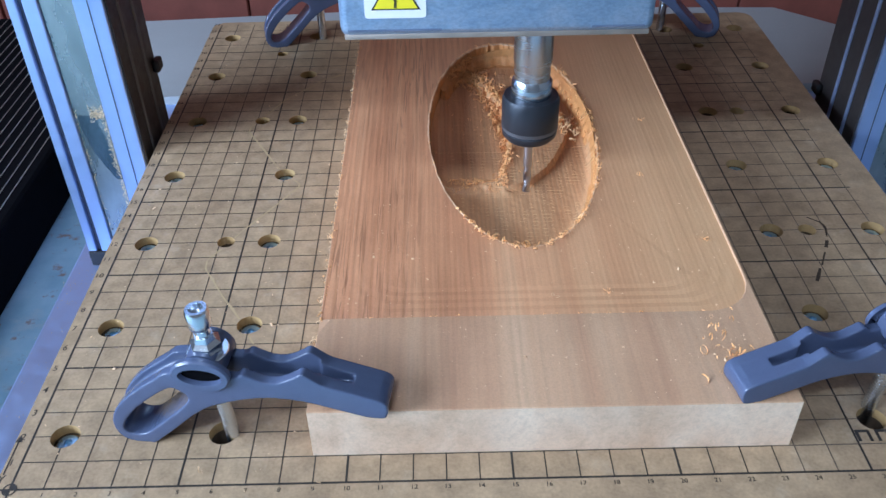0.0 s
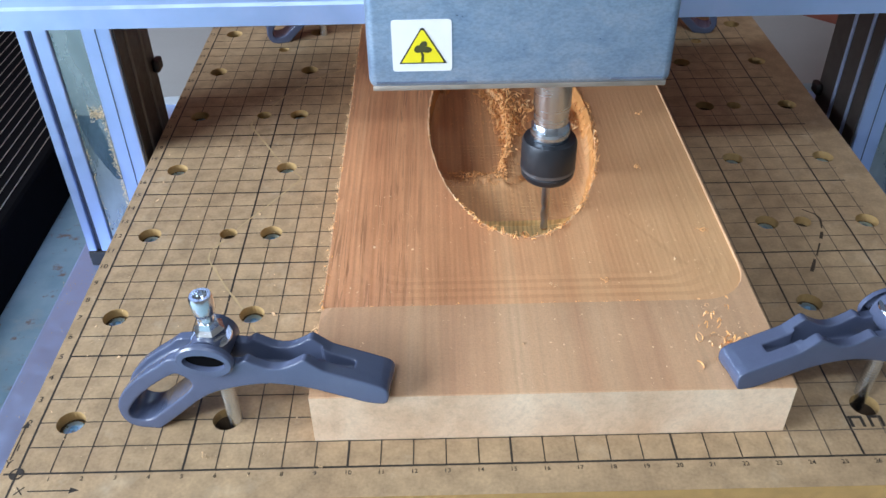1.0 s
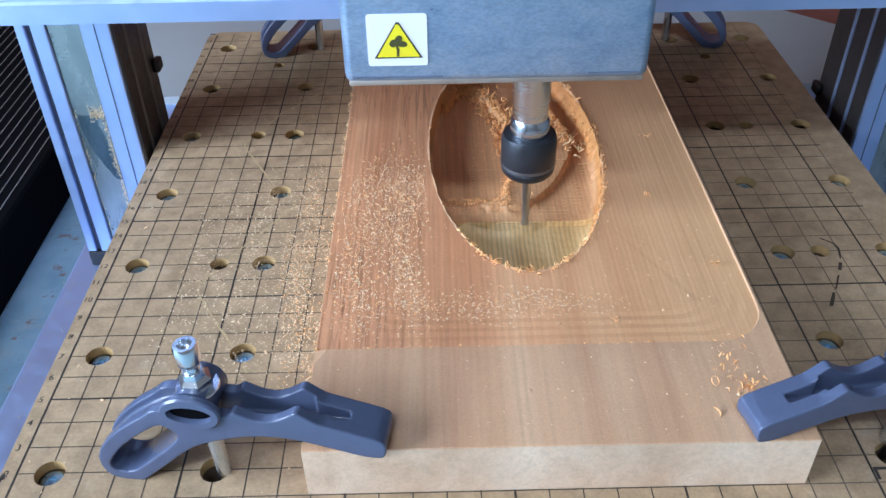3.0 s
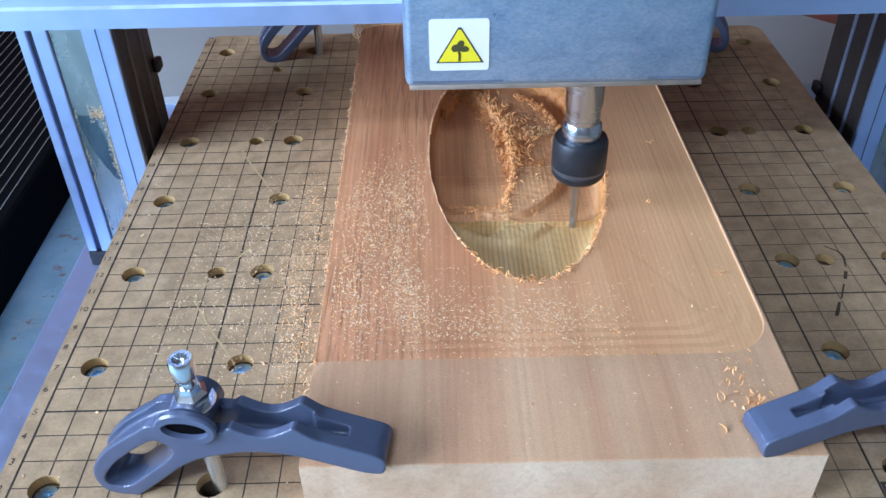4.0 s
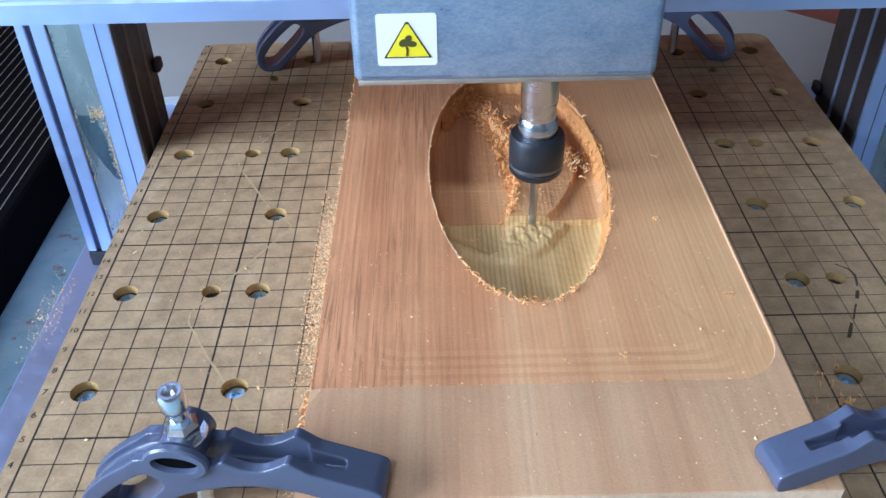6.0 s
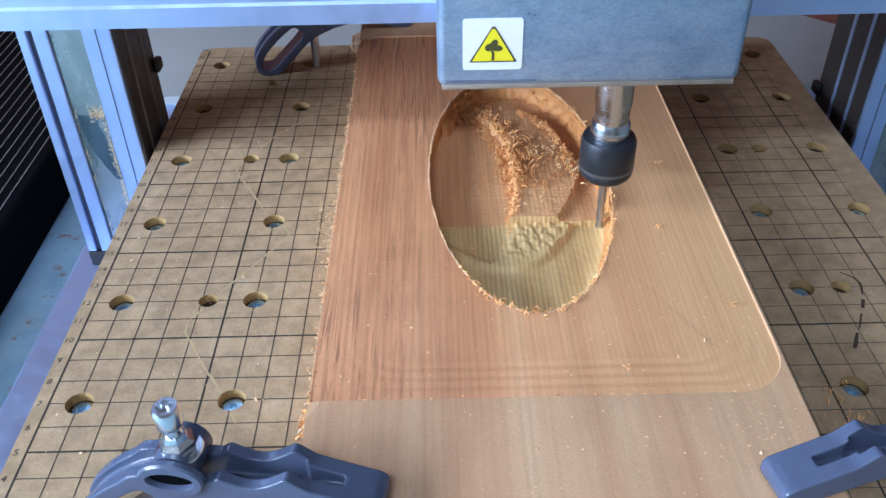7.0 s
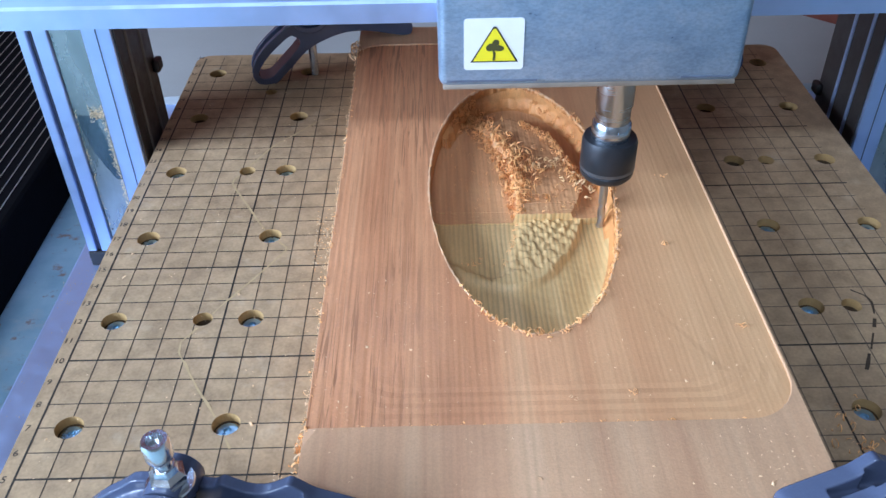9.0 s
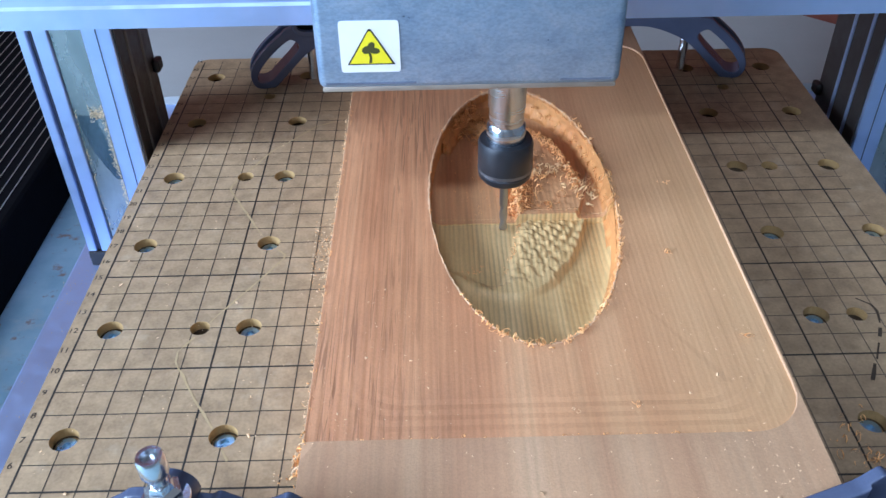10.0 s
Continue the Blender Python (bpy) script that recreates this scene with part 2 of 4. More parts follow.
def lathe(bm, profile, seg=32, x=0.0, y=0.0, mat=0):
    """Turns (radius, height) pairs about the z axis."""
    rings = []
    for r, z in profile:
        rings.append([bm.verts.new((x + r * math.cos(2 * math.pi * i / seg), y + r * math.sin(2 * math.pi * i / seg), z)) for i in range(seg)])
    for a, b in zip(rings, rings[1:]):
        for i in range(seg):
            bm.faces.new((a[i], a[(i + 1) % seg], b[(i + 1) % seg], b[i])).material_index = mat
    for ring in (rings[0], rings[-1]):
        bm.faces.new(ring).material_index = mat
    return bm


def extrude_profile(bm, pts, axis, lo, hi):
    """A closed outline swept along one axis. pts: pairs in the two other axes."""
    def place(p, d):
        return {"x": (d, p[0], p[1]), "y": (p[0], d, p[1]), "z": (p[0], p[1], d)}[axis]
    a = [bm.verts.new(place(p, lo)) for p in pts]
    b = [bm.verts.new(place(p, hi)) for p in pts]
    n = len(pts)
    for i in range(n):
        bm.faces.new((a[i], a[(i + 1) % n], b[(i + 1) % n], b[i]))
    bm.faces.new(a)
    bm.faces.new(b)
    return bm


def thing(name, label, category, group="", kind=""):
    return tagged(new(name), label, category, group, kind)


def empty_bm():
    return bmesh.new()


# ---------------------------------------------------------------- room
def build_room():
    x0, x1 = (v / CM for v in ROOM_X)
    y0, y1 = (v / CM for v in ROOM_Y)
    z0, z1 = (v / CM for v in ROOM_Z)
    w = 10
    f = part("floor", box(empty_bm(), x0, x1, y0, y1, z0 - w, z0), FLOORING)
    tagged(f, "brown workshop floor", "floor", kind="structure")
    (p0, p1), (q0, q1) = ([v / CM for v in s] for s in (SKYLIGHT_X, SKYLIGHT_Y))
    bm = empty_bm()
    for b in ((x0, x1, y0, q0), (x0, x1, q1, y1), (x0, p0, q0, q1), (p1, x1, q0, q1)):
        box(bm, *b, z1, z1 + w)
    c = part("ceiling", bm, PLASTER)
    tagged(c, "pale plaster ceiling with a roof light opening", "ceiling", kind="structure")
    sky_win = thing("window_2", "white framed roof light in the ceiling", "window", kind="structure")
    bm = empty_bm()
    for b in ((p0, p1, q0 - 3, q0), (p0, p1, q1, q1 + 3), (p0 - 3, p0, q0 - 3, q1 + 3), (p1, p1 + 3, q0 - 3, q1 + 3)):
        box(bm, *b, z1 - 1.2, z1 - 0.3, 0.2)
    part("window_frame", bm, WHITE, sky_win)
    for name, b in (("wall_south", (x0, x1, y0 - w, y0, z0, z1)), ("wall_east", (x1, x1 + w, y0, y1, z0, z1))):
        tagged(part(name, box(empty_bm(), *b), PLASTER), "pale plaster wall", "wall", kind="structure")
    a0, a1 = (v / CM for v in WINDOW_Y)
    b0, b1 = (v / CM for v in WINDOW_Z)
    bm = empty_bm()
    for b in ((y0, a0, z0, z1), (a1, y1, z0, z1), (a0, a1, z0, b0), (a0, a1, b1, z1)):
        box(bm, x0 - w, x0, b[0], b[1], b[2], b[3])
    wall = tagged(part("wall_west", bm, PLASTER), "pale plaster wall with a window opening", "wall", kind="structure")
    win = thing("window_1", "white framed workshop window", "window", kind="structure")
    bm = empty_bm()
    for b in ((a0, a0 + 4, b0, b1), (a1 - 4, a1, b0, b1), (a0 + 4, a1 - 4, b0, b0 + 4), (a0 + 4, a1 - 4, b1 - 4, b1)):
        box(bm, x0 - w + 0.5, x0 - w + 4, b[0], b[1], b[2], b[3], 0.3)
    part("window_frame", bm, WHITE, win)
    back = tagged(new("wall_north"), "red-brown boarded wall", "wall", kind="structure")
    step = 14.0
    n = int((x1 - x0) / step)
    bm = box(empty_bm(), 0, step - 0.25, 0, 2, z0, z1, 0.15, 1)
    first = part("plank", bm, RED_WOOD, back)
    first.matrix_basis = at(x0, y1, 0)
    for i in range(1, n):
        p = new("plank", first.data)
        p.parent = back
        p.matrix_basis = at(x0 + i * step, y1 + 0.12 * math.sin(i * 2.3), 0)
    tagged(part("wall_backing", box(empty_bm(), x0, x1, y1 + 2, y1 + 8, z0, z1), RED_WOOD, back))


build_room()


def build_table():
    t = thing("workbench", "worn blue-grey bench top with rust spots", "table")
    part("tabletop", box(empty_bm(), -70, 90, -55, 50.5, -13, -9.2, 0.3), TABLE, t)
    for x in (-66, 86):
        for y in (-50, 46):
            part("leg", box(empty_bm(), x - 3, x + 3, y - 3, y + 3, -86, -13, 0.2), TABLE, t)
    return t


build_table()


# ---------------------------------------------------------------- machine frame
def build_machine():
    t = thing("milling_machine", "silver-blue aluminium milling machine with two columns and base rails", "milling machine")
    part("side_rail", box(empty_bm(), -6.0, -1.4, -6, 40, -9.2, -6.5, 0.12), ALU, t)
    part("side_rail", box(empty_bm(), 33.7, 38.9, -6, 40, -9.2, -6.5, 0.12), ALU, t)
    part("cross_rail", box(empty_bm(), -1.4, 33.7, 30, 36, -9.2, -6.6, 0.1), ALU, t)
    for x in (7.5, 24.5):
        rail = part("slide_rail", box(empty_bm(), x - 2.4, x + 2.4, -5, 36, -9.2, -4.6, 0.15), RUBBER, t, "black slide rail under the bed")
        part("guide_strip", box(empty_bm(), x - 0.8, x + 0.8, -5.1, 36, -4.6, -4.3, 0.05), STEEL, rail, "bright steel guide strip")
    return t


MACHINE = build_machine()


def build_post(x_in, sign, y0, y1, label, dusty):
    """A vertical slide column. x_in: its inner face; sign: -1 where the column lies on the low side."""
    def xs(a, b):
        p, q = x_in + sign * a, x_in + sign * b
        return min(p, q), max(p, q)
    zl, zh = -6.5, 30.0
    section = [(0, y0), (1.28, y0), (1.28, y0 + 0.5), (2.72, y0 + 0.5), (2.72, y0), (3.38, y0), (3.38, y0 + 0.3), (3.62, y0 + 0.3), (3.62, y0), (4.05, y0), (4.05, y1), (0, y1)]
    bm = extrude_profile(empty_bm(), [(x_in + sign * u, y) for u, y in section], "z", zl + 0.9, zh)
    t = part("column", bm, ALU, MACHINE, label)
    mod = t.modifiers.new("bevel", "BEVEL")
    mod.width, mod.segments, mod.limit_method = 0.0006, 2, "ANGLE"
    part("groove", box(empty_bm(), *xs(3.39, 3.61), y0 + 0.2, y0 + 0.29, zl + 0.9, zh), ALU_DARK, t, "dark slot")
    part("groove", box(empty_bm(), *xs(0.62, 0.66), y0 - 0.02, y0 + 0.1, zl + 0.95, zh), ALU_DARK, t, "fine seam")
    part("steel_band", box(empty_bm(), *xs(1.3, 2.70), y0 + 0.14, y0 + 0.45, zl + 0.9, zh, 0.03), STEEL_BAND, t, "scuffed steel cover band")
    if dusty:
        # wiped, oily stretch of the band below the dust line
        rng = random.Random(15)
        left = [(1.66 + 0.12 * rng.random() - 0.035 * k, 2.05 - 0.25 * k + 0.1 * rng.random()) for k in range(15)]
        right = [(2.62 - 0.05 * rng.random() - 0.0052 * k * k, 2.1 - 0.25 * k + 0.1 * rng.random()) for k in range(15)]
        loop = [(x_in + sign * u, z) for u, z in left + right[::-1]]
        part("oil_smear", extrude_profile(empty_bm(), loop, "y", y0 + 0.132, y0 + 0.2), OILED, t, "dark wiped patch on the band")
    for yy in (y0 + 1.2, y0 + 2.9):
        part("side_rib", box(empty_bm(), *xs(-0.16, 0.0), yy, yy + 0.22, zl + 0.9, zh, 0.05), RIB_GREY if dusty else ALU, t, "dull grey side rib" if dusty else "bright side rib")
    for ya, yb in ((y0 + 0.12, y0 + 1.15), (y0 + 1.47, y0 + 2.85), (y0 + 3.17, y1 - 0.1)):
        part("side_cover", box(empty_bm(), *xs(-0.1, 0.0), ya, yb, zl + 0.9, zh, 0.03), DARK_COVER, t, "dark side cover")
    part("foot", box(empty_bm(), *xs(-0.05, 4.09), y0 - 0.05, y1 + 0.05, zl, zl + 0.9, 0.08), RUBBER, t, "dark foot block")
    low = 2.4 if sign < 0 else -0.6
    bm = box(empty_bm(), *xs(-0.42, -0.08), y1 - 0.7, y1 + 0.1, low, low + 0.62, 0.12)
    part("cable_clip", bm, RUBBER, t, "small black clip")
    if dusty:
        rng = random.Random(5)
        bm = empty_bm()
        for i in range(560):
            k = rng.random()
            z = rng.gauss(2.2, 0.16) if k < 0.3 else rng.uniform(-4.5, 2.4)
            u = rng.uniform(1.35, 2.0) if k < 0.3 else (1.33 + abs(rng.gauss(0, 0.09)) if k < 0.85 else 2.66 - abs(rng.gauss(0, 0.05)))
            x = x_in + sign * u
            s = rng.uniform(0.02, 0.055)
            m = Matrix.Translation((x, y0 + 0.12 - rng.random() * 0.06, z)) @ Euler((rng.random() * 6, rng.random() * 6, 0)).to_matrix().to_4x4() @ Matrix.Diagonal((s, s * 0.7, s * 0.35, 1))
            bmesh.ops.create_cube(bm, size=1.0, matrix=m)
        tagged(part("sawdust", bm, DUST, t, "sawdust caught on the band"), kind="stuff")
    return t


build_post(-0.9, -1, 18.3, 22.7, "blue-silver aluminium gantry column with a scuffed steel band", True)
build_post(33.34, 1, 19.6, 24.6, "blue-silver aluminium gantry column with ribbed inner side", False)


def build_beam():
    t = thing("gantry_beam", "blue-silver aluminium cross beam across the columns", "machine beam")
    bm = empty_bm()
    y = 12.5
    outline = [(y, 0.0), (y, 0.72), (y + 0.1, 0.82), (y + 0.1, 1.32), (y + 0.3, 1.36), (y + 0.3, 1.46), (y + 0.12, 1.5),
               (y + 0.12, 4.6), (y + 0.3, 4.7), (y, 4.9), (y, 6.2), (17.2, 6.2), (17.2, 0.0)]
    extrude_profile(bm, outline, "x", -9.0, 41.0)
    part("extrusion", bm, ALU, t)
    part("steel_band", box(empty_bm(), -8.9, 40.9, y + 0.02, y + 0.1, 1.9, 4.3, 0.02), STEEL_BAND, t, "bright steel cover band")
    for x0, x1 in ((-6.6, -1.0), (33.0, 38.6)):
        part("carriage", box(empty_bm(), x0, x1, 17.25, 18.2, 1.2, 6.6, 0.15), RUBBER, t, "black carriage block")
    return t


BEAM = build_beam()


# ---------------------------------------------------------------- tool head (origin at the spindle axis, z at the cutter tip)
def build_head():
    t = thing("spindle_head", "brushed metal milling head with black collet nut and slim cutter", "milling head")
    bx0, bx1, by0, by1, bz = -6.22, 3.33, -2.5, 2.05, 7.4
    bm = box(empty_bm(), bx0, bx1, by0, by1, bz, bz + 12, 0.28, 4)
    part("case", bm, HEAD, t, smooth=True)
    part("bottom_plate", box(empty_bm(), bx0 + 0.12, bx1 - 0.12, by0 + 0.05, by1 - 0.1, bz - 0.09, bz + 0.1, 0.05), HEAD_EDGE, t, "worn tan lower edge", smooth=True)
    # dark reflections low on the case front, laid on as thin strips
    for a, b in ((bx0 + 0.25, bx0 + 3.1), (bx1 - 1.9, bx1 - 0.3)):
        part("edge_reflection", box(empty_bm(), a, b, by0 - 0.012, by0 + 0.05, bz + 0.2, bz + 0.27, 0.01), EDGE_REFLECTION, t, "dark painted reflection along the lower edge")
    lx0, lx1, lz0, lz1 = bx0 + 0.79, bx0 + 2.63, bz + 0.63, bz + 2.31
    corner, rim = 0.1, []
    for qx, qz, a0 in ((lx1 - corner, lz1 - corner, 0), (lx0 + corner, lz1 - corner, 90), (lx0 + corner, lz0 + corner, 180), (lx1 - corner, lz0 + corner, 270)):
        rim += [(qx + corner * math.cos(radians(a0 + 22.5 * i)), qz + corner * math.sin(radians(a0 + 22.5 * i))) for i in range(5)]
    lab = part("warning_label", extrude_profile(empty_bm(), rim, "y", by0 - 0.03, by0 + 0.02), WHITE, t, "white warning label")
    cx = (lx0 + lx1) / 2 + 0.02

    def tri(bm, w, h, z, y):
        extrude_profile(bm, [(cx - w, z), (cx + w, z), (cx + w * 0.06, z + h), (cx - w * 0.06, z + h)], "y", y, y + 0.02)
        return bm
    part("triangle_border", tri(empty_bm(), 0.74, 1.16, lz0 + 0.26, by0 - 0.045), BLACK, lab, "black triangle border")
    part("triangle", tri(empty_bm(), 0.655, 1.05, lz0 + 0.305, by0 - 0.055), YELLOW, lab, "yellow warning triangle")
    bm = empty_bm()
    for a, b, c, d in ((-0.02, 0.33, 0.0, 0.55), (0.0, 0.53, -0.04, 0.68)):
        extrude_profile(bm, [(cx + a - 0.045, lz0 + b), (cx + a + 0.045, lz0 + b), (cx + c + 0.035, lz0 + d), (cx + c - 0.035, lz0 + d)], "y", by0 - 0.065, by0 - 0.04)
    for ex, ez, ew, eh, tilt in ((cx - 0.12, lz0 + 0.76, 0.15, 0.12, 0.5), (cx + 0.12, lz0 + 0.73, 0.17, 0.10, -0.1), (cx + 0.03, lz0 + 0.90, 0.12, 0.10, 0.8)):
        loop = []
        for i in range(18):
            a = 2 * math.pi * i / 18
            u, w = ew * math.cos(a), eh * math.sin(a)
            loop.append((ex + u * math.cos(tilt) - w * math.sin(tilt), ez + u * math.sin(tilt) + w * math.cos(tilt)))
        extrude_profile(bm, loop, "y", by0 - 0.065 - 0.002 * (tilt > 0.3) - 0.002 * (tilt > 0.6), by0 - 0.04)
    part("pictogram", bm, OLIVE, lab, "dark pictogram")
    part("spindle_shaft", lathe(empty_bm(), [(0.629, 4.686), (0.629, 5.253), (0.670, 5.407), (0.670, 8.446)], 40), STEEL, t, "turned steel spindle shaft", smooth=True)
    part("spindle_collar", lathe(empty_bm(), [(0.670, 3.966), (0.710, 4.069), (0.710, 4.635), (0.629, 4.759)], 40), STEEL, t, "steel collar", smooth=True)
    part("collet_nut", lathe(empty_bm(), [(0.457, 2.390), (0.853, 2.410), (0.985, 2.575), (0.995, 2.740), (0.954, 2.781), (1.015, 2.946), (1.015, 3.914), (0.954, 4.069), (0.609, 4.099)], 48), NUT, t, "black collet nut", smooth=True)
    part("nut_band", lathe(empty_bm(), [(0.974, 2.781), (1.019, 2.812), (1.019, 2.936), (0.974, 2.966)], 48), NUT_BAND, t, "worn grey ring", smooth=True)
    bm = empty_bm()
    lathe(bm, [(0.15, 1.1), (0.16, 1.2), (0.16, 2.5)], 20)
    part("cutter_shank", bm, CARBIDE, t, smooth=True)
    bm = empty_bm()
    rings = []
    for k in range(25):
        a = k / 24 * math.pi * 1.6
        ring = []
        for i in range(12):
            b = 2 * math.pi * i / 12
            r = 0.155 * (0.72 + 0.28 * abs(math.cos(b)))
            ring.append(bm.verts.new((r * math.cos(b + a), r * math.sin(b + a), 1.1 * k / 24)))
        rings.append(ring)
    for p, q in zip(rings, rings[1:]):
        for i in range(12):
            bm.faces.new((p[i], p[(i + 1) % 12], q[(i + 1) % 12], q[i]))
    bm.faces.new(rings[0])
    bm.faces.new(rings[-1])
    part("cutter", bm, CARBIDE, t, "fluted end mill", smooth=True)
    return t


HEAD_THING = build_head()


# ---------------------------------------------------------------- machine bed (origin at its printed zero, top at z = 0)
BED_X, BED_Y, BED_T, BED_R = (-0.5, 32.2), (-1.1, 34.3), 1.35, 0.8
COLS = {"a": 1.0, "b": 4.24, "c": 6.0, "d": 16.0, "e": 26.5, "f": 27.97, "g": 30.66}
ROWS = [2, 7, 12, 17, 22, 27, 32]


def bed_holes():
    """(column, row, has a screw, radius)."""
    out = []
    for y in ROWS:
        for c in "acdeg":
            screw = not (c in "ce" and y in (2, 32)) and y < 26 and not (c in "eg" and y > 20)
            out.append((COLS[c], y, screw, 0.46))
    for y in (12, 22):
        for c in "bf":
            out.append((COLS[c], y, False, 0.36))
    for c in "bf":
        out.append((COLS[c], 29.7, False, 0.3))
    return out


def build_bed():
    t = thing("machine_bed", "tan fibreboard machine bed with printed centimetre grid and screw holes", "machine bed")
    holes = bed_holes()
    q = 0.6
    xs = sorted({BED_X[0], BED_X[1], *[COLS[c] + s * q for c in COLS for s in (-1, 1)]})
    ys = sorted({BED_Y[0], BED_Y[1], *[y + s * q for y in (*ROWS, 29.7) for s in (-1, 1)]})
    where = {(round(x, 2), round(y, 2)): (s, r) for x, y, s, r in holes}
    bm = empty_bm()
    seg = 24
    for x0, x1 in zip(xs, xs[1:]):
        for y0, y1 in zip(ys, ys[1:]):
            key = (round((x0 + x1) / 2, 2), round((y0 + y1) / 2, 2))
            if key in where and x1 - x0 < 1.3 and y1 - y0 < 1.3:
                cx, cy, r = *key, where[key][1]
                outer, ring, low = [], [], []
                for i in range(seg):
                    a = 2 * math.pi * (i + 0.5) / seg
                    dx, dy = math.cos(a), math.sin(a)
                    m = max(abs(dx), abs(dy))
                    outer.append((cx + dx / m * q, cy + dy / m * q))
                    ring.append((cx + dx * r, cy + dy * r))
                ov = [bm.verts.new((*p, 0)) for p in outer]
                rv = [bm.verts.new((*p, 0)) for p in ring]
                mv = [bm.verts.new((cx + (p[0] - cx) * 0.99, cy + (p[1] - cy) * 0.99, -0.36)) for p in ring]
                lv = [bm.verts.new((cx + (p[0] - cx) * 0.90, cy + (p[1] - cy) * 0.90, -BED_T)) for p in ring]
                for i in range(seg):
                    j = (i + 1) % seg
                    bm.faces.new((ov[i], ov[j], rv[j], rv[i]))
                    # tan upper wall; the lower wall is coloured dark in place of shade
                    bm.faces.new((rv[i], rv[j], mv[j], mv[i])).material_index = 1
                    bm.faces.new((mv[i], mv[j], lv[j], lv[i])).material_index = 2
                # the square's corners
                for sx, sy in ((1, 1), (-1, 1), (-1, -1), (1, -1)):
                    near = sorted(range(seg), key=lambda i: (outer[i][0] - cx - sx * q) ** 2 + (outer[i][1] - cy - sy * q) ** 2)[:2]
                    c = bm.verts.new((cx + sx * q, cy + sy * q, 0))
                    bm.faces.new((c, ov[near[0]], ov[near[1]]))
            else:
                loop = []
                for x, y, a0 in ((x0, y0, 180), (x1, y0, 270), (x1, y1, 0), (x0, y1, 90)):
                    if x in BED_X and y in BED_Y:
                        mx, my = x + (BED_R if x == BED_X[0] else -BED_R), y + (BED_R if y == BED_Y[0] else -BED_R)
                        loop += [(mx + BED_R * math.cos(radians(a0 + 15 * i)), my + BED_R * math.sin(radians(a0 + 15 * i))) for i in range(7)]
                    else:
                        loop.append((x, y))
                bm.faces.new([bm.verts.new((x, y, 0)) for x, y in loop])
    for f in bm.faces:
        if f.normal.z < 0:
            f.normal_flip()
    part("top_face", bm, [MDF, MDF_HOLE, BORE_SHADE], t, weld=True)
    bm = empty_bm()
    (x0, x1), (y0, y1), c = BED_X, BED_Y, BED_R
    ring = []
    for mx, my, a0 in ((x0 + c, y0 + c, 180), (x1 - c, y0 + c, 270), (x1 - c, y1 - c, 0), (x0 + c, y1 - c, 90)):
        ring += [(mx + c * math.cos(radians(a0 + 15 * i)), my + c * math.sin(radians(a0 + 15 * i))) for i in range(7)]
    a = [bm.verts.new((*p, -0.004)) for p in ring]
    b = [bm.verts.new((*p, -BED_T)) for p in ring]
    n = len(ring)
    for i in range(n):
        bm.faces.new((a[i], a[(i + 1) % n], b[(i + 1) % n], b[i]))
    bm.faces.new(b)
    part("edge_band", bm, MDF_EDGE, t, "yellowish raw fibreboard edge")
    # unseen slab, widened so no light comes up through the outer holes
    part("carrier", box(empty_bm(), 0.1, 31.6, 1.0, 33.4, -4.2, -BED_T - 0.05, 0.1), RUBBER, t, "dark unseen carrier below the bed, widened to block light under the holes")
    for x, y, screw, r in holes:
        if screw:
            bm = empty_bm()
            lathe(bm, [(0.38, -0.7), (0.38, -0.40), (0.32, -0.31), (0.13, -0.30), (0.11, -0.40)], 18, x, y)
            part("screw", bm, SCREW_BLUE, t, "bluish zinc screw head", smooth=True)
            part("counterbore", lathe(empty_bm(), [(r * 0.985, -1.2), (r * 0.985, -0.46)], 20, x, y), MDF_HOLE, t)
    # printed grid, broken where a hole is bored; worn paler beyond the board
    def free(lo, hi, gaps):
        """The stretches of lo..hi outside the gaps."""
        for a, b in sorted(gaps):
            if a > lo:
                yield lo, min(a, hi)
            lo = max(lo, b)
        if lo < hi:
            yield lo, hi
    bm = empty_bm()
    for i in range(0, 32):
        w = 0.034 if i in (0, 5, 10, 15, 20, 26, 30) else 0.017
        x = i - 0.3 if i > 23 else i
        gaps = [(hy - g, hy + g) for hx, hy, _, r in holes if abs(hx - x) < r for g in [math.sqrt(r * r - (hx - x) ** 2)]]
        for a, b in free(-0.9 if i == 0 else 0.0, 33.9, gaps):
            box(bm, x - w, x + w, a, b, 0.001, 0.006, mat=1 if i > 23 and w < 0.03 else 0)
    for j in range(0, 34):
        w = 0.034 if j % 5 == 0 else 0.017
        gaps = [(hx - g, hx + g) for hx, hy, _, r in holes if abs(hy - j) < r for g in [math.sqrt(r * r - (hy - j) ** 2)]]
        for lo, hi, m in ((-0.4 if j == 0 else 0.0, 23.0, 0), (23.0, 30.9, 1 if w < 0.03 else 0)):
            for a, b in free(lo, hi, [g for g in gaps if lo < g[0] < hi]):
                box(bm, a, b, j - w, j + w, 0.002, 0.0075, mat=m)
    tagged(part("printed_grid", bm, [INK, INK_WORN], t, "black printed centimetre lines"), kind="stuff")
    bm = empty_bm()
    seg = 28
    for i in range(seg):
        a0, a1 = 2 * math.pi * i / seg, 2 * math.pi * (i + 1) / seg
        bm.faces.new([bm.verts.new((r * math.cos(a), r * math.sin(a), 0.011)) for r, a in ((0.17, a0), (0.22, a0), (0.22, a1), (0.17, a1))])
    for k in (0, 2):
        pts = [(0, 0)] + [(0.17 * math.cos(math.pi / 2 * (k + i / 6)), 0.17 * math.sin(math.pi / 2 * (k + i / 6))) for i in range(7)]
        bm.faces.new([bm.verts.new((*p, 0.011)) for p in pts])
    part("zero_mark", bm, INK, t, "black zero target")
    bm = empty_bm()
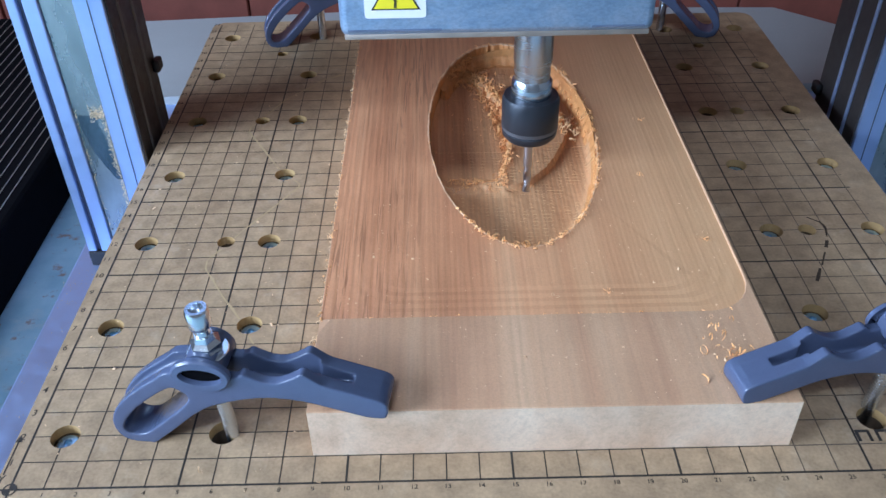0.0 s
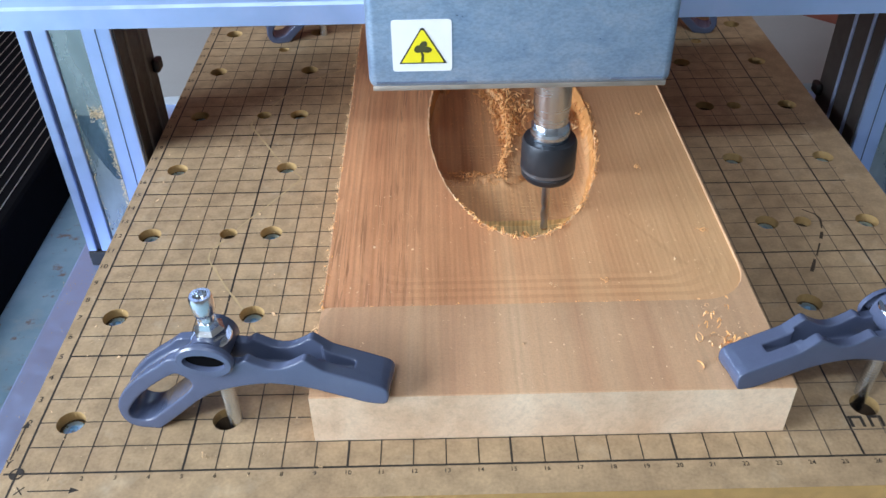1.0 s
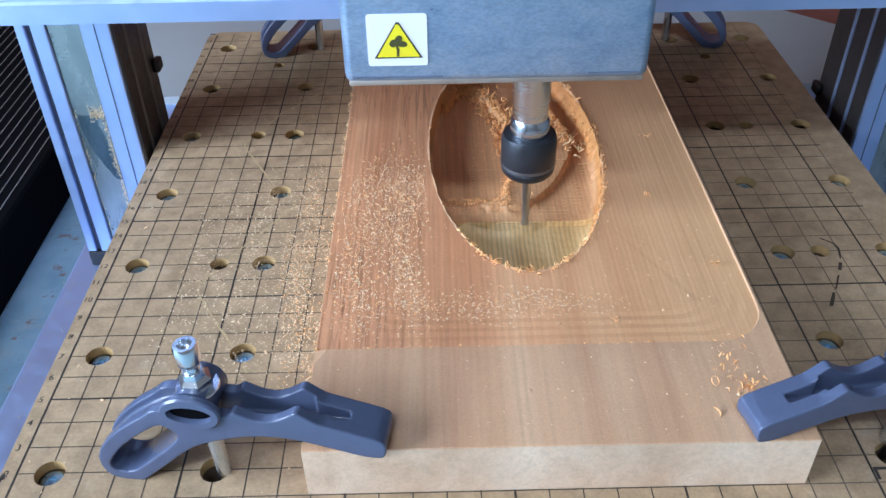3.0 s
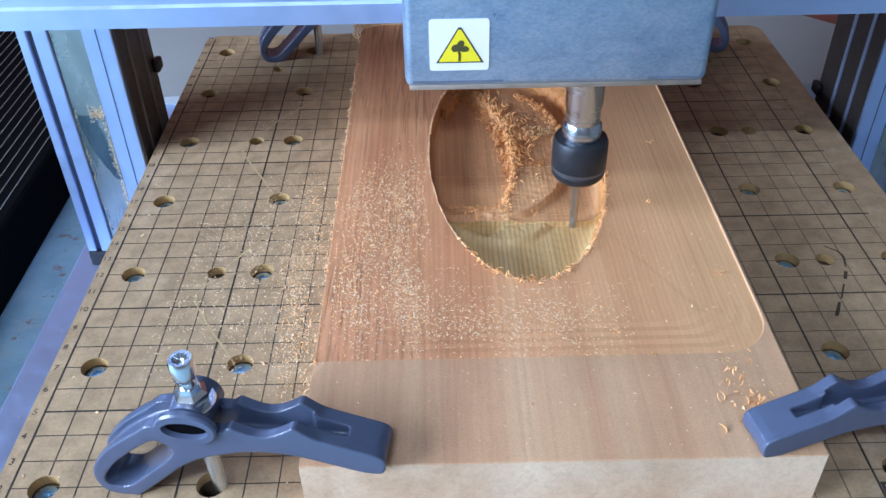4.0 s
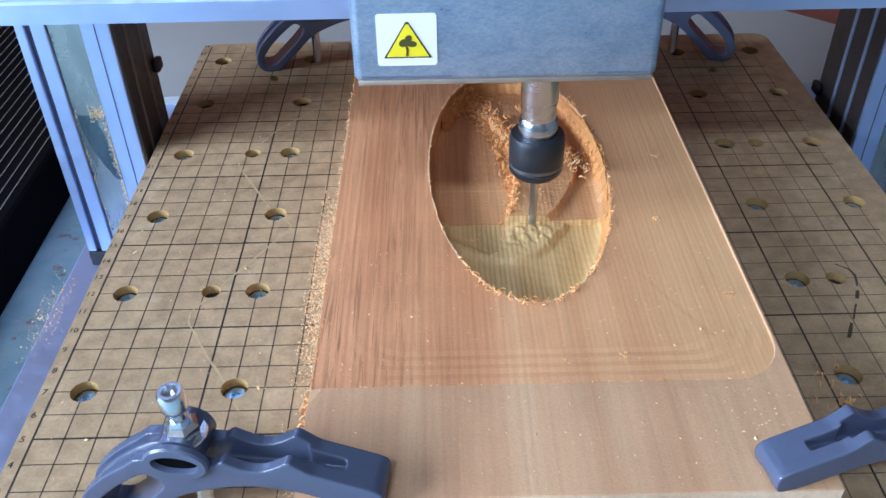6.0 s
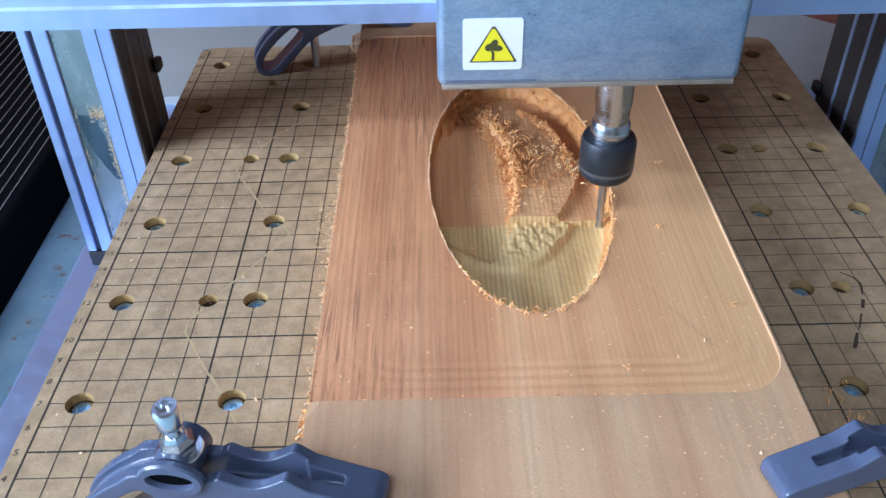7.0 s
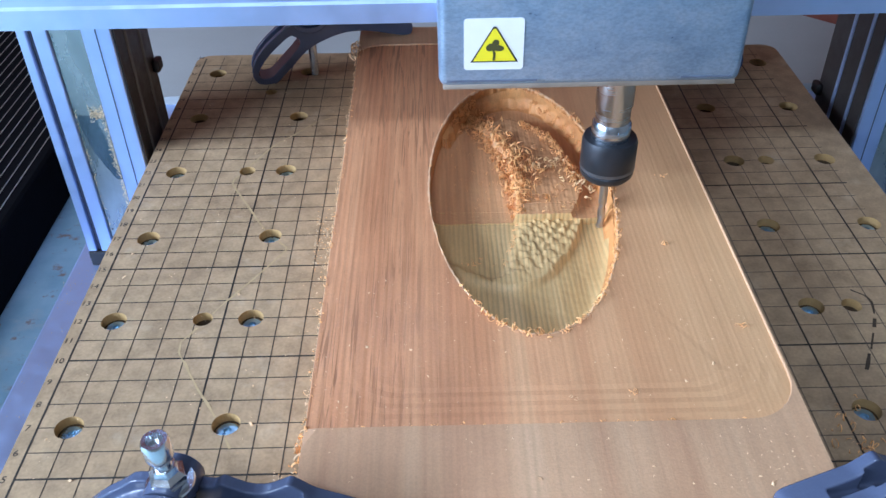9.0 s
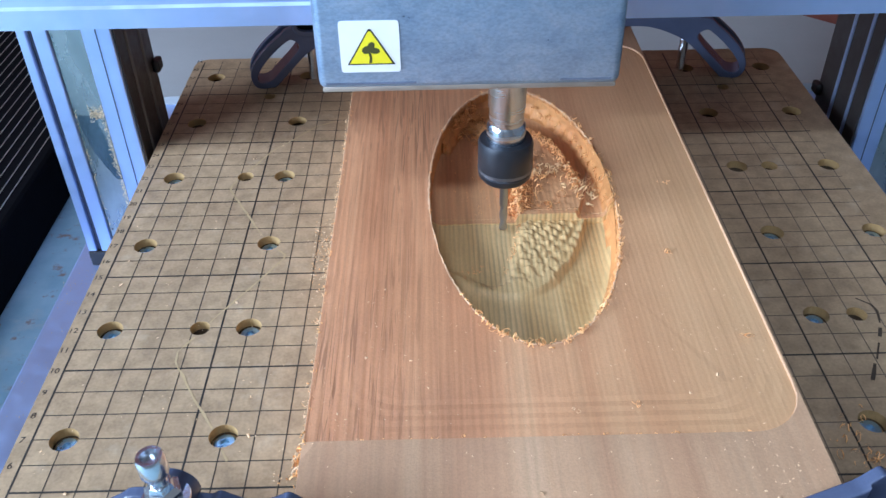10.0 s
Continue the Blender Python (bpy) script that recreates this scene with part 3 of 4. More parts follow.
    box(bm, 0.55, 1.85, -0.66, -0.62, 0.001, 0.006)
    bm.faces.new([bm.verts.new((x, y, 0.006)) for x, y in ((1.8, -0.75), (2.1, -0.64), (1.8, -0.53))])
    box(bm, -0.42, -0.38, 0.55, 1.85, 0.001, 0.006)
    bm.faces.new([bm.verts.new((x, y, 0.006)) for x, y in ((-0.52, 1.8), (-0.28, 1.8), (-0.40, 2.1))])
    part("axis_arrow", bm, INK, t, "black axis arrows")

    def write(text, x, y, size, turn=0.0):
        cu = bpy.data.curves.new("numeral", "FONT")
        cu.body, cu.size = text, size * CM
        cu.align_x, cu.align_y = "CENTER", "CENTER"
        cu.extrude = 0.00002
        tmp = new("numeral", cu)
        me = bpy.data.meshes.new_from_object(tmp.evaluated_get(bpy.context.evaluated_depsgraph_get()))
        bpy.data.objects.remove(tmp)
        me.materials.clear()
        me.materials.append(INK)
        ob = new("numeral", me)
        ob.parent = t
        ob.matrix_basis = at(x, y, 0.006, 0, 0, turn)
    for i in range(1, 32):
        write(str(i), i + 0.03, -0.22, 0.22)
    for j in range(1, 35):
        write(str(j), -0.32, j, 0.35)
    write("X", 0.3, -0.64, 0.4)
    write("Y", -0.4, 0.38, 0.4)
    # the maker's word in plain bars
    bm = empty_bm()
    for k in range(6):
        x = 25.75 + k * 0.62
        box(bm, x, x + 0.1, 1.1, 1.55, 0.001, 0.006)
        box(bm, x, x + 0.45, 1.45, 1.55, 0.001, 0.0055)
        box(bm, x + 0.36, x + 0.46, 1.1, 1.5, 0.001, 0.0052)
    part("printed_mark", bm, INK, t, "black printed mark")
    # cutter scratches and a scorch line

    def stroke(name, pts, w, mat, label):
        """A thin mark along the points, broken over the holes, its width and course a little unsteady."""
        fine = []
        for p, q in zip(pts, pts[1:]):
            n = max(1, int(math.dist(p, q) / 0.12))
            fine += [(p[0] + (q[0] - p[0]) * i / n, p[1] + (q[1] - p[1]) * i / n) for i in range(n)]
        fine.append(pts[-1])
        bm = empty_bm()
        pairs = []
        for i, p in enumerate(fine):
            d = Vector(fine[min(i + 1, len(fine) - 1)]) - Vector(fine[max(i - 1, 0)])
            u = noise.noise(Vector((p[0] * 2.1, p[1] * 2.1, 6.6)))
            n = Vector((-d.y, d.x)).normalized()
            pairs.append([bm.verts.new((p[0] + n.x * (k * w * (1 + 0.6 * u) + 0.02 * u), p[1] + n.y * (k * w * (1 + 0.6 * u) + 0.02 * u), 0.009)) for k in (-1, 1)])
        for p, a, b in zip(fine, pairs, pairs[1:]):
            if all(math.hypot(p[0] - hx, p[1] - hy) > r + 0.08 for hx, hy, _, r in holes):
                bm.faces.new((a[0], b[0], b[1], a[1]))
        part(name, bm, mat, t, label)
    stroke("scratch", [(7.9, 26.9), (7.0, 26.4), (5.1, 24.1), (3.75, 21.3), (3.75, 20.9), (5.37, 18.0), (6.0, 17.0), (6.75, 16.2), (6.75, 15.95), (5.9, 14.5), (4.9, 12.9), (3.72, 10.8), (3.75, 10.3), (4.8, 8.5), (5.6, 7.3), (6.3, 6.0)], 0.036, SCRATCH, "pale zigzag cutter scratch")
    stroke("scorch_mark", [(28.25, 12.85), (28.65, 12.5), (28.75, 12.15), (28.6, 11.5)], 0.035, SCORCH, "dark scorch line")
    stroke("scorch_mark", [(28.5, 11.25), (28.3, 10.8)], 0.06, SCORCH, "dark scorch line")
    stroke("scorch_mark", [(28.15, 10.5), (27.75, 9.7)], 0.04, SCORCH, "dark scorch line")
    stroke("scorch_mark", [(27.6, 9.5), (27.2, 8.75)], 0.06, SCORCH, "dark scorch line")
    stroke("scorch_mark", [(27.3, 27.9), (28.1, 25.9), (28.6, 23.3)], 0.016, INK_WORN, "faint dark scratch")
    return t


BED = build_bed()


# ---------------------------------------------------------------- wooden board (in the bed's space)
BX0, BX1, BY0, BY1 = 8.92, 23.55, 1.03, 33.2
TOP, CUT = 1.95, 1.88
OVAL_C, OVAL_A, OVAL_B = (16.22, 17.6), 3.63, 8.68


def to_rect(dx, dy, x0, x1, y0, y1):
    """How far a ray from the oval's centre goes inside a rectangle."""
    cx, cy = OVAL_C
    best = 1e9
    if dx > 1e-9:
        best = min(best, (x1 - cx) / dx)
    if dx < -1e-9:
        best = min(best, (x0 - cx) / dx)
    if dy > 1e-9:
        best = min(best, (y1 - cy) / dy)
    if dy < -1e-9:
        best = min(best, (y0 - cy) / dy)
    return best


def inside_round(x, y, x0, x1, y0, y1, r):
    qx = max(x0 + r - x, 0, x - (x1 - r))
    qy = max(y0 + r - y, 0, y - (y1 - r))
    return math.hypot(qx, qy) <= r if (qx and qy) else (x0 <= x <= x1 and y0 <= y <= y1)


ROWS_END = 17.0        # rows of the hollow before this are milled anew while the clip runs


def pocket_edge(y):
    """The plateau's border towards the first pocket on the low-x side."""
    return 16.05 - 0.043 * (y - 18.1) ** 2


def crescent_edge(x):
    """The plateau's border towards the crescent along the front, after the new cut."""
    d = x - 15.35
    return 12.05 + (0.22 * d * d + 0.013 * d ** 4 if d > 0 else 0.25 * d * d)


def ease(v, width):
    v = min(1.0, max(0.0, v / width))
    return v * v * (3 - 2 * v)


def oval_reach(x, y):
    return math.hypot((x - OVAL_C[0]) / OVAL_A, (y - OVAL_C[1]) / OVAL_B)


def wall_rise(x, y, e, f):
    """The fillet at the hollow's wall, and the rough ledge along the high-x and back wall."""
    z = 0.30 * max(0, (e - 0.80) / 0.20) ** 2 * ease(x - 15.4, 2.0) + 0.22 * max(0, (e - 0.88) / 0.12) ** 2
    if y > 14.5 and (x > OVAL_C[0] or y > 22):
        z += 0.40 * ease(e - 0.915 - 0.012 * math.sin(y * 9) - 0.02 * f, 0.03) * ease(y - 14.5, 2.5)
    return z


def old_height(x, y):
    """The hollow as the earlier pass left it: two pockets and a crescent round a higher plateau."""
    n = noise.noise(Vector((x * 0.9, y * 0.9, 0.3)))
    f = noise.noise(Vector((x * 4, y * 4, 1.3)))
    e = oval_reach(x, y)
    edge = pocket_edge(y) + 0.12 * n + 0.05 * f
    front = crescent_edge(x) + 1.35 + 0.12 * n + 0.06 * f
    k = ease(x - edge, 0.12) * ease(y - front, 0.22)
    ridge = math.exp(-((y - 13.8 - 0.1 * n) / 0.42) ** 2) * (1 - ease(x - 15.65, 0.6)) * (1 + 0.25 * f)
    k = max(k, min(1.0, 1.15 * ridge))
    if y > 18.8 and (x > OVAL_C[0] or y > 22):
        k *= 1 - ease(e - 0.70 - 0.04 * n, 0.035) * ease(y - 18.8, 0.4)
    level = 0.93 + 0.17 * (1 - ease(y - front, 0.22))
    rough = 0.012 * f + 0.008 * k * f + 0.012 * k * abs(noise.noise(Vector((x * 7, y * 7, 3.3))))
    return level + (1.36 - level) * k + wall_rise(x, y, e, f) + rough


def fresh_height(x, y):
    """The same forms one cut deeper, the plateau left in broken ripples."""
    n = noise.noise(Vector((x * 0.9, y * 0.9, 0.3)))
    f = noise.noise(Vector((x * 4, y * 4, 1.3)))
    e = oval_reach(x, y)
    front = crescent_edge(x) + 0.10 * n + 0.07 * f
    k = ease(x - pocket_edge(y) - 0.15 * n, 0.5) * ease(y - front, 0.55)
    lip = math.exp(-((y - front - 0.42) / 0.30) ** 2) * ease(17.6 - x, 1.8) * ease(x - 12.95, 0.5) * (1 + 0.5 * f)
    away = math.hypot(x - 15.3, (y - 17.6) * 0.85) + 0.12 * n
    turn = math.atan2(y - 17.6, x - 15.3)
    ripple = (0.5 + 0.5 * math.sin(15.0 * away)) * (0.55 + 0.45 * math.sin(46.0 * turn + 2.5 * n))
    bead = max(0, noise.noise(Vector((x * 5.2, y * 5.2, 4.4))))
    z = 0.84 + 0.04 * ease(pocket_edge(y) - x, 0.5) * ease(y - front, 0.5) + 0.17 * k + 0.22 * lip + k * (0.07 * ripple + 0.08 * bead)
    return min(z + wall_rise(x, y, e, f) + 0.01 * f, old_height(x, y) - 0.03)


def floor_height(x, y):
    return fresh_height(x, y) if y < ROWS_END else old_height(x, y)


def build_board():
    t = thing("wooden_board", "reddish softwood board with a milled oval hollow, clamped on the bed", "wooden board")
    cx, cy = OVAL_C
    rng = random.Random(3)
    angles = [2 * math.pi * i / 252 for i in range(252)]
    angles += [math.atan2((y - cy) / OVAL_B, (x - cx) / OVAL_A) % (2 * math.pi) for x in (BX0, BX1) for y in (BY0, BY1)]
    angles.sort()
    N = len(angles)
    insets = [1.5, 1.3, 1.1, 0.9, 0.7, 0.5, 0.3, 0.0]
    K = len(insets)
    rings = [[] for _ in range(4 + K + 5)]

    def reach(dx, dy, start, d):
        lo, hi = start, 60.0
        for _ in range(40):
            mid = (lo + hi) / 2
            if inside_round(cx + dx * mid, cy + dy * mid, 9.35 + d * 0.6 if d else (8.6 if dy > 0 else 5.2), 23.46 - d, 5.1 + d, 31.0 - d, 1.7):
                lo = mid
            else:
                hi = mid
        return lo
    for a in angles:
        ex, ey = OVAL_A * math.cos(a), OVAL_B * math.sin(a)
        wob = 1 + rng.uniform(-0.006, 0.009)
        L = math.hypot(ex, ey)
        dx, dy = ex / L, ey / L
        rb = to_rect(dx, dy, BX0, BX1, BY0, BY1)

        def pt(r, z):
            return (cx + dx * r, cy + dy * r, z)
        col = [pt(L * 0.985 * wob, 0.8), pt(L * 0.995 * wob, CUT - 0.05), pt(L * 1.003 * wob, CUT + rng.uniform(-0.01, 0.025)), pt(L * 1.006 + rng.uniform(0.03, 0.08), CUT)]
        last = L * 1.006 + 0.085
        for k, d in enumerate(insets):
            r = max(last + 1e-4, min(reach(dx, dy, L * 1.006 + 0.1, d), rb - 0.04))
            col.append(pt(r, CUT + ((0.012 if cx + dx * r > 11 and cy + dy * r < 7.2 else 0.003) if k % 2 == 0 and k < K - 1 else 0.0)))
            last = r
        top = CUT if last >= rb - 0.06 else TOP
        col += [pt(min(last + 0.03, rb - 0.03), top), pt(rb - 0.025, top), pt(rb - 0.006, top - 0.012), pt(rb, top - 0.035), pt(rb, 0.0)]
        for r, p in zip(rings, col):
            r.append(p)
    bm = empty_bm()
    vs = [[bm.verts.new(p) for p in r] for r in rings]
    last = len(rings) - 1
    for k in range(last):
        for i in range(N):
            j = (i + 1) % N
            f = bm.faces.new((vs[k][i], vs[k][j], vs[k + 1][j], vs[k + 1][i]))
            f.material_index = 2 if k < 1 else (4 if k < 3 else (1 if k < 3 + K else 0))
            if k == last - 1:
                f.material_index = 3 if abs(vs[k][i].co.y - vs[k][j].co.y) < 1e-4 else 0
    bm.faces.new(vs[last])
    part("body", bm, [BOARD_RAW, BOARD_CUT, POCKET_WALL, END_GRAIN, TORN_RIM], t, "surfaced top with an oval opening, pale sawn end")
    # milled floor
    bm = empty_bm()
    R, S = 130, 420
    mid = bm.verts.new((cx, cy, floor_height(cx, cy)))
    prev = None
    for j in range(1, R + 1):
        ring = []
        for i in range(S):
            a = 2 * math.pi * i / S
            x, y = cx + OVAL_A * 0.988 * j / R * math.cos(a), cy + OVAL_B * 0.988 * j / R * math.sin(a)
            ring.append(bm.verts.new((x, y, floor_height(x, y))))
        for i in range(S):
            p = (mid, ring[i], ring[(i + 1) % S]) if prev is None else (prev[i], ring[i], ring[(i + 1) % S], prev[(i + 1) % S])
            f = bm.faces.new(p)
            c = f.calc_center_median()
            f.material_index = 1 if c.y < ROWS_END else 0
            e = math.hypot((c.x - cx) / OVAL_A, (c.y - cy) / OVAL_B)
            if e > (0.9 if c.y > 15 else 0.945) and (c.x > cx + 1 or c.y > 22):
                f.material_index = 2
        prev = ring
    part("hollow_floor", bm, [POCKET_FLOOR, FRESH, POCKET_WALL], t, "milled hollow floor, freshly cut and pale towards its front", smooth=True)
    return t


BOARD = build_board()


# ---------------------------------------------------------------- clamps
def build_clamp(label):
    """Origin on the bed at the bolt; the nose points along +x."""
    t = thing("hold_down_clamp", label, "clamp", group="clamps on the bed")
    half = 0.62
    upper = [(-3.2, 0.75), (-2.95, 1.45), (-2.3, 2.2), (-1.5, 2.85), (-0.95, 3.2), (0.75, 3.2), (0.95, 3.22), (1.15, 3.36), (1.4, 3.25),
             (1.8, 3.1), (2.2, 3.15), (2.6, 3.38), (2.85, 3.55), (3.1, 3.4), (3.4, 3.18), (3.8, 3.05), (4.4, 2.87), (4.95, 2.70), (5.14, 2.58)]
    lower = [(5.2, 2.42), (5.18, 2.15), (5.06, 1.98), (4.6, 1.97), (3.7, 2.20), (2.8, 2.42), (1.8, 2.46), (0.8, 2.22), (-0.2, 1.75), (-1.15, 0.85), (-1.95, 0.06), (-2.2, 0.0), (-2.7, 0.0), (-3.05, 0.2)]
    slot = [(-2.85, 0.75), (-2.25, 1.6), (-1.2, 2.5), (-0.85, 2.5), (-0.6, 2.2), (-0.85, 1.75), (-1.7, 0.9), (-2.25, 0.4), (-2.75, 0.38)]

    def rounded(pts, n=3, closed=False):
        """Catmull-Rom through the points."""
        out = []
        k = len(pts)
        for i in range(k if closed else k - 1):
            a, b, c, d = ((pts[(i + j) % k] if closed else pts[min(max(i + j, 0), k - 1)]) for j in (-1, 0, 1, 2))
            for q in range(n):
                f = q / n
                out.append(tuple(0.5 * (2 * b[e] + (c[e] - a[e]) * f + (2 * a[e] - 5 * b[e] + 4 * c[e] - d[e]) * f * f + (3 * b[e] - a[e] - 3 * c[e] + d[e]) * f ** 3) for e in (0, 1)))
        return out if closed else out + [pts[-1]]
    outline = rounded(upper + lower, 3, True)
    slot = rounded(slot, 3, True)

    def plate(bm, y0, y1, outline=outline):
        """The side plate with its slot: an outer loop, bridged to the slot loop on both faces."""
        for y in (y0, y1):
            o = [bm.verts.new((u, y, w)) for u, w in outline]
            s = [bm.verts.new((u, y, w)) for u, w in slot]
            es = [bm.edges.new((l[i], l[(i + 1) % len(l)])) for l in (o, s) for i in range(len(l))]
            bmesh.ops.triangle_fill(bm, use_beauty=True, use_dissolve=False, edges=es)
        for loop in (outline, slot):
            n = len(loop)
            for i in range(n):
                p, q = loop[i], loop[(i + 1) % n]
                bm.faces.new([bm.verts.new(v) for v in ((p[0], y0, p[1]), (q[0], y0, q[1]), (q[0], y1, q[1]), (p[0], y1, p[1]))])
        bmesh.ops.remove_doubles(bm, verts=bm.verts, dist=1e-4)
        return bm

    # cheeks, the web under the trough, the solid nose and the heel are one moulding with softened edges
    bm = plate(empty_bm(), -half, -half + 0.34)
    plate(bm, half - 0.34, half)
    heel = [(-3.03, 0.75), (-2.78, 1.32), (-2.22, 1.96), (-1.52, 2.53), (-1.0, 2.82), (-0.5, 2.8), (-0.3, 1.80), (-1.15, 0.98), (-1.98, 0.18), (-2.2, 0.11), (-2.7, 0.11), (-2.94, 0.26)]
    plate(bm, -half + 0.3, half - 0.3, rounded(heel, 2, True))
    web = [(0.9, 2.52), (2.0, 2.56), (2.9, 2.6), (3.3, 2.66), (4.3, 2.66), (4.3, 2.12), (3.5, 2.30), (2.8, 2.45), (1.8, 2.49), (0.9, 2.3)]
    extrude_profile(bm, web, "y", -half + 0.3, half - 0.3)
    nose = [(4.15, 2.94), (4.4, 2.865), (4.95, 2.70), (5.14, 2.58), (5.2, 2.42), (5.18, 2.15), (5.06, 1.98), (4.6, 1.97), (4.15, 2.10)]
    extrude_profile(bm, nose, "y", -half + 0.3, half - 0.3)
    pad = [(3.2, 3.28), (3.4, 3.17), (3.8, 3.04), (4.3, 2.90), (4.3, 2.5), (3.2, 2.6)]
    for y in (-half + 0.3, half - 0.46):
        extrude_profile(bm, pad, "y", y, y + 0.16)
    bmesh.ops.scale(bm, vec=(1.035, 1, 1), verts=bm.verts)
    body = part("body", bm, CLAMP, t, smooth=True)
    fuse = body.modifiers.new("fuse", "REMESH")
    fuse.mode, fuse.voxel_size, fuse.use_smooth_shade = "VOXEL", 0.036 * CM, True
    even = body.modifiers.new("even", "SMOOTH")
    even.factor, even.iterations = 0.5, 9
    def barrel(bm, r, y0, y1, flat=1.0):
        seg = 28
        pts = [(r * math.cos(2 * math.pi * i / seg), 3.28 + flat * r * math.sin(2 * math.pi * i / seg)) for i in range(seg)]
        return extrude_profile(bm, pts, "y", y0, y1)
    def ring(bm, y0, y1):
        seg = 36
        loops = []
        for r, f, y in ((0.60, 0.42, y0 + 0.16), (0.60, 0.42, y1), (0.66, 0.48, y0), (0.82, 0.68, y0), (0.88, 0.70, y0 + 0.06), (0.88, 0.70, y1)):
            loops.append([bm.verts.new((r * math.cos(2 * math.pi * i / seg), y, 3.28 + f * r * math.sin(2 * math.pi * i / seg))) for i in range(seg)])
        for a, b in ((1, 0), (0, 2), (2, 3), (3, 4), (4, 5)):
            for i in range(seg):
                bm.faces.new((loops[a][i], loops[a][(i + 1) % seg], loops[b][(i + 1) % seg], loops[b][i]))
        return bm
    part("boss_ring", ring(empty_bm(), -half - 0.16, -half + 0.05), CLAMP, t, smooth=True)
    # solid plug, coloured black for the shade inside an open socket
    part("socket_shade", barrel(empty_bm(), 0.60, -half - 0.02, half - 0.2, 0.42), CASE_BLACK, t, "black plug standing for the shade inside the socket", smooth=True)
    part("pivot_barrel", barrel(empty_bm(), 0.62, -half + 0.12, half + 0.10, 1.0), CLAMP, t, "round pivot barrel", smooth=True)
    # bolt through the pivot
    bolt = part("bolt", lathe(empty_bm(), [(0.23, -0.6), (0.23, 4.6)], 20), ZINC, t, "zinc-plated cap bolt", smooth=True)
    bolt.matrix_basis = at(0.2, 0, 0, 0, -2.2, 0)
    part("bolt_head", lathe(empty_bm(), [(0.24, 4.50), (0.31, 4.60), (0.35, 4.72), (0.35, 5.18), (0.31, 5.27), (0.21, 5.27), (0.19, 5.08)], 28), ZINC, bolt, smooth=True)
    part("nut", lathe(empty_bm(), [(0.44, 3.72), (0.48, 3.78), (0.48, 4.0), (0.34, 4.12), (0.30, 4.3), (0.21, 4.32)], 6), ZINC, bolt)
    part("washer", lathe(empty_bm(), [(0.6, 3.62), (0.62, 3.65), (0.6, 3.70), (0.2, 3.72)], 28), ZINC, bolt, smooth=True)
    bm = empty_bm()
    for k in range(16):
        z = 0.05 + k * 0.11
        lathe(bm, [(0.225, z), (0.237, z + 0.03), (0.225, z + 0.06)], 14)
    part("thread", bm, ZINC, bolt)
    return t


CLAMPS = []
first_clamp = build_clamp("blue-grey plastic hold-down clamp with zinc bolt, nose on the board")
CLAMP_PLACES = [(6.1, 2.0, -7.6), (26.8, 2.55, 180 + 11.0), (6.36, 31.7, 12.0), (26.22, 31.95, 180 - 14.0)]
for i, (x, y, turn) in enumerate(CLAMP_PLACES):
    m = at(x, y, 0, 0, 0, turn)
    if i == 0:
        first_clamp.matrix_basis = m
        CLAMPS.append((first_clamp, (x, y, turn)))
    else:
        other = copy_thing(first_clamp, m)
        if y > 20:     # the rear bolts stand upright
            for piece in other.children:
                if piece.name.startswith("bolt"):
                    piece.matrix_basis = at(0, 0, 0)
        CLAMPS.append((other, (x, y, turn)))


# ---------------------------------------------------------------- shavings and chips (in the bed's space)
def curl(bm, rng, x, y, z, size):
    """A small curled ribbon of wood."""
    turns, n = rng.uniform(0.45, 1.35), 11
    r, w = size * rng.uniform(0.6, 1.25), size * rng.uniform(0.14, 0.32)
    m = Matrix.Translation((x, y, z)) @ Euler((rng.random() * 6.28, rng.random() * 6.28, rng.random() * 6.28)).to_matrix().to_4x4()
    rows = []
    for k in range(n):
        a = turns * math.pi * 2 * k / (n - 1)
        rr = r * (1 - 0.35 * k / n)
        p = Vector((rr * math.cos(a), rr * math.sin(a), w * 1.6 * k / n))
        rows.append([bm.verts.new(m @ (p + Vector((0, 0, s * w)))) for s in (-0.5, 0.5)])
    for p, q in zip(rows, rows[1:]):
        bm.faces.new((p[0], p[1], q[1], q[0]))


def flake(bm, rng, x, y, z, size):
    m = Matrix.Translation((x, y, z)) @ Euler((rng.uniform(-0.5, 0.5), rng.uniform(-0.5, 0.5), rng.random() * 6.28)).to_matrix().to_4x4()
    a, b, c = size * rng.uniform(0.4, 1.1), size * rng.uniform(0.25, 0.6), size * 0.18
    pts = [(-a, -b * 0.6, 0), (a * 0.7, -b, 0), (a, b * 0.5, 0), (-a * 0.6, b, 0), (0.1 * a, 0, c * 2)]
    v = [bm.verts.new(m @ Vector(p)) for p in pts]
    for i in range(4):
        bm.faces.new((v[i], v[(i + 1) % 4], v[4]))
    bm.faces.new(v[3::-1])


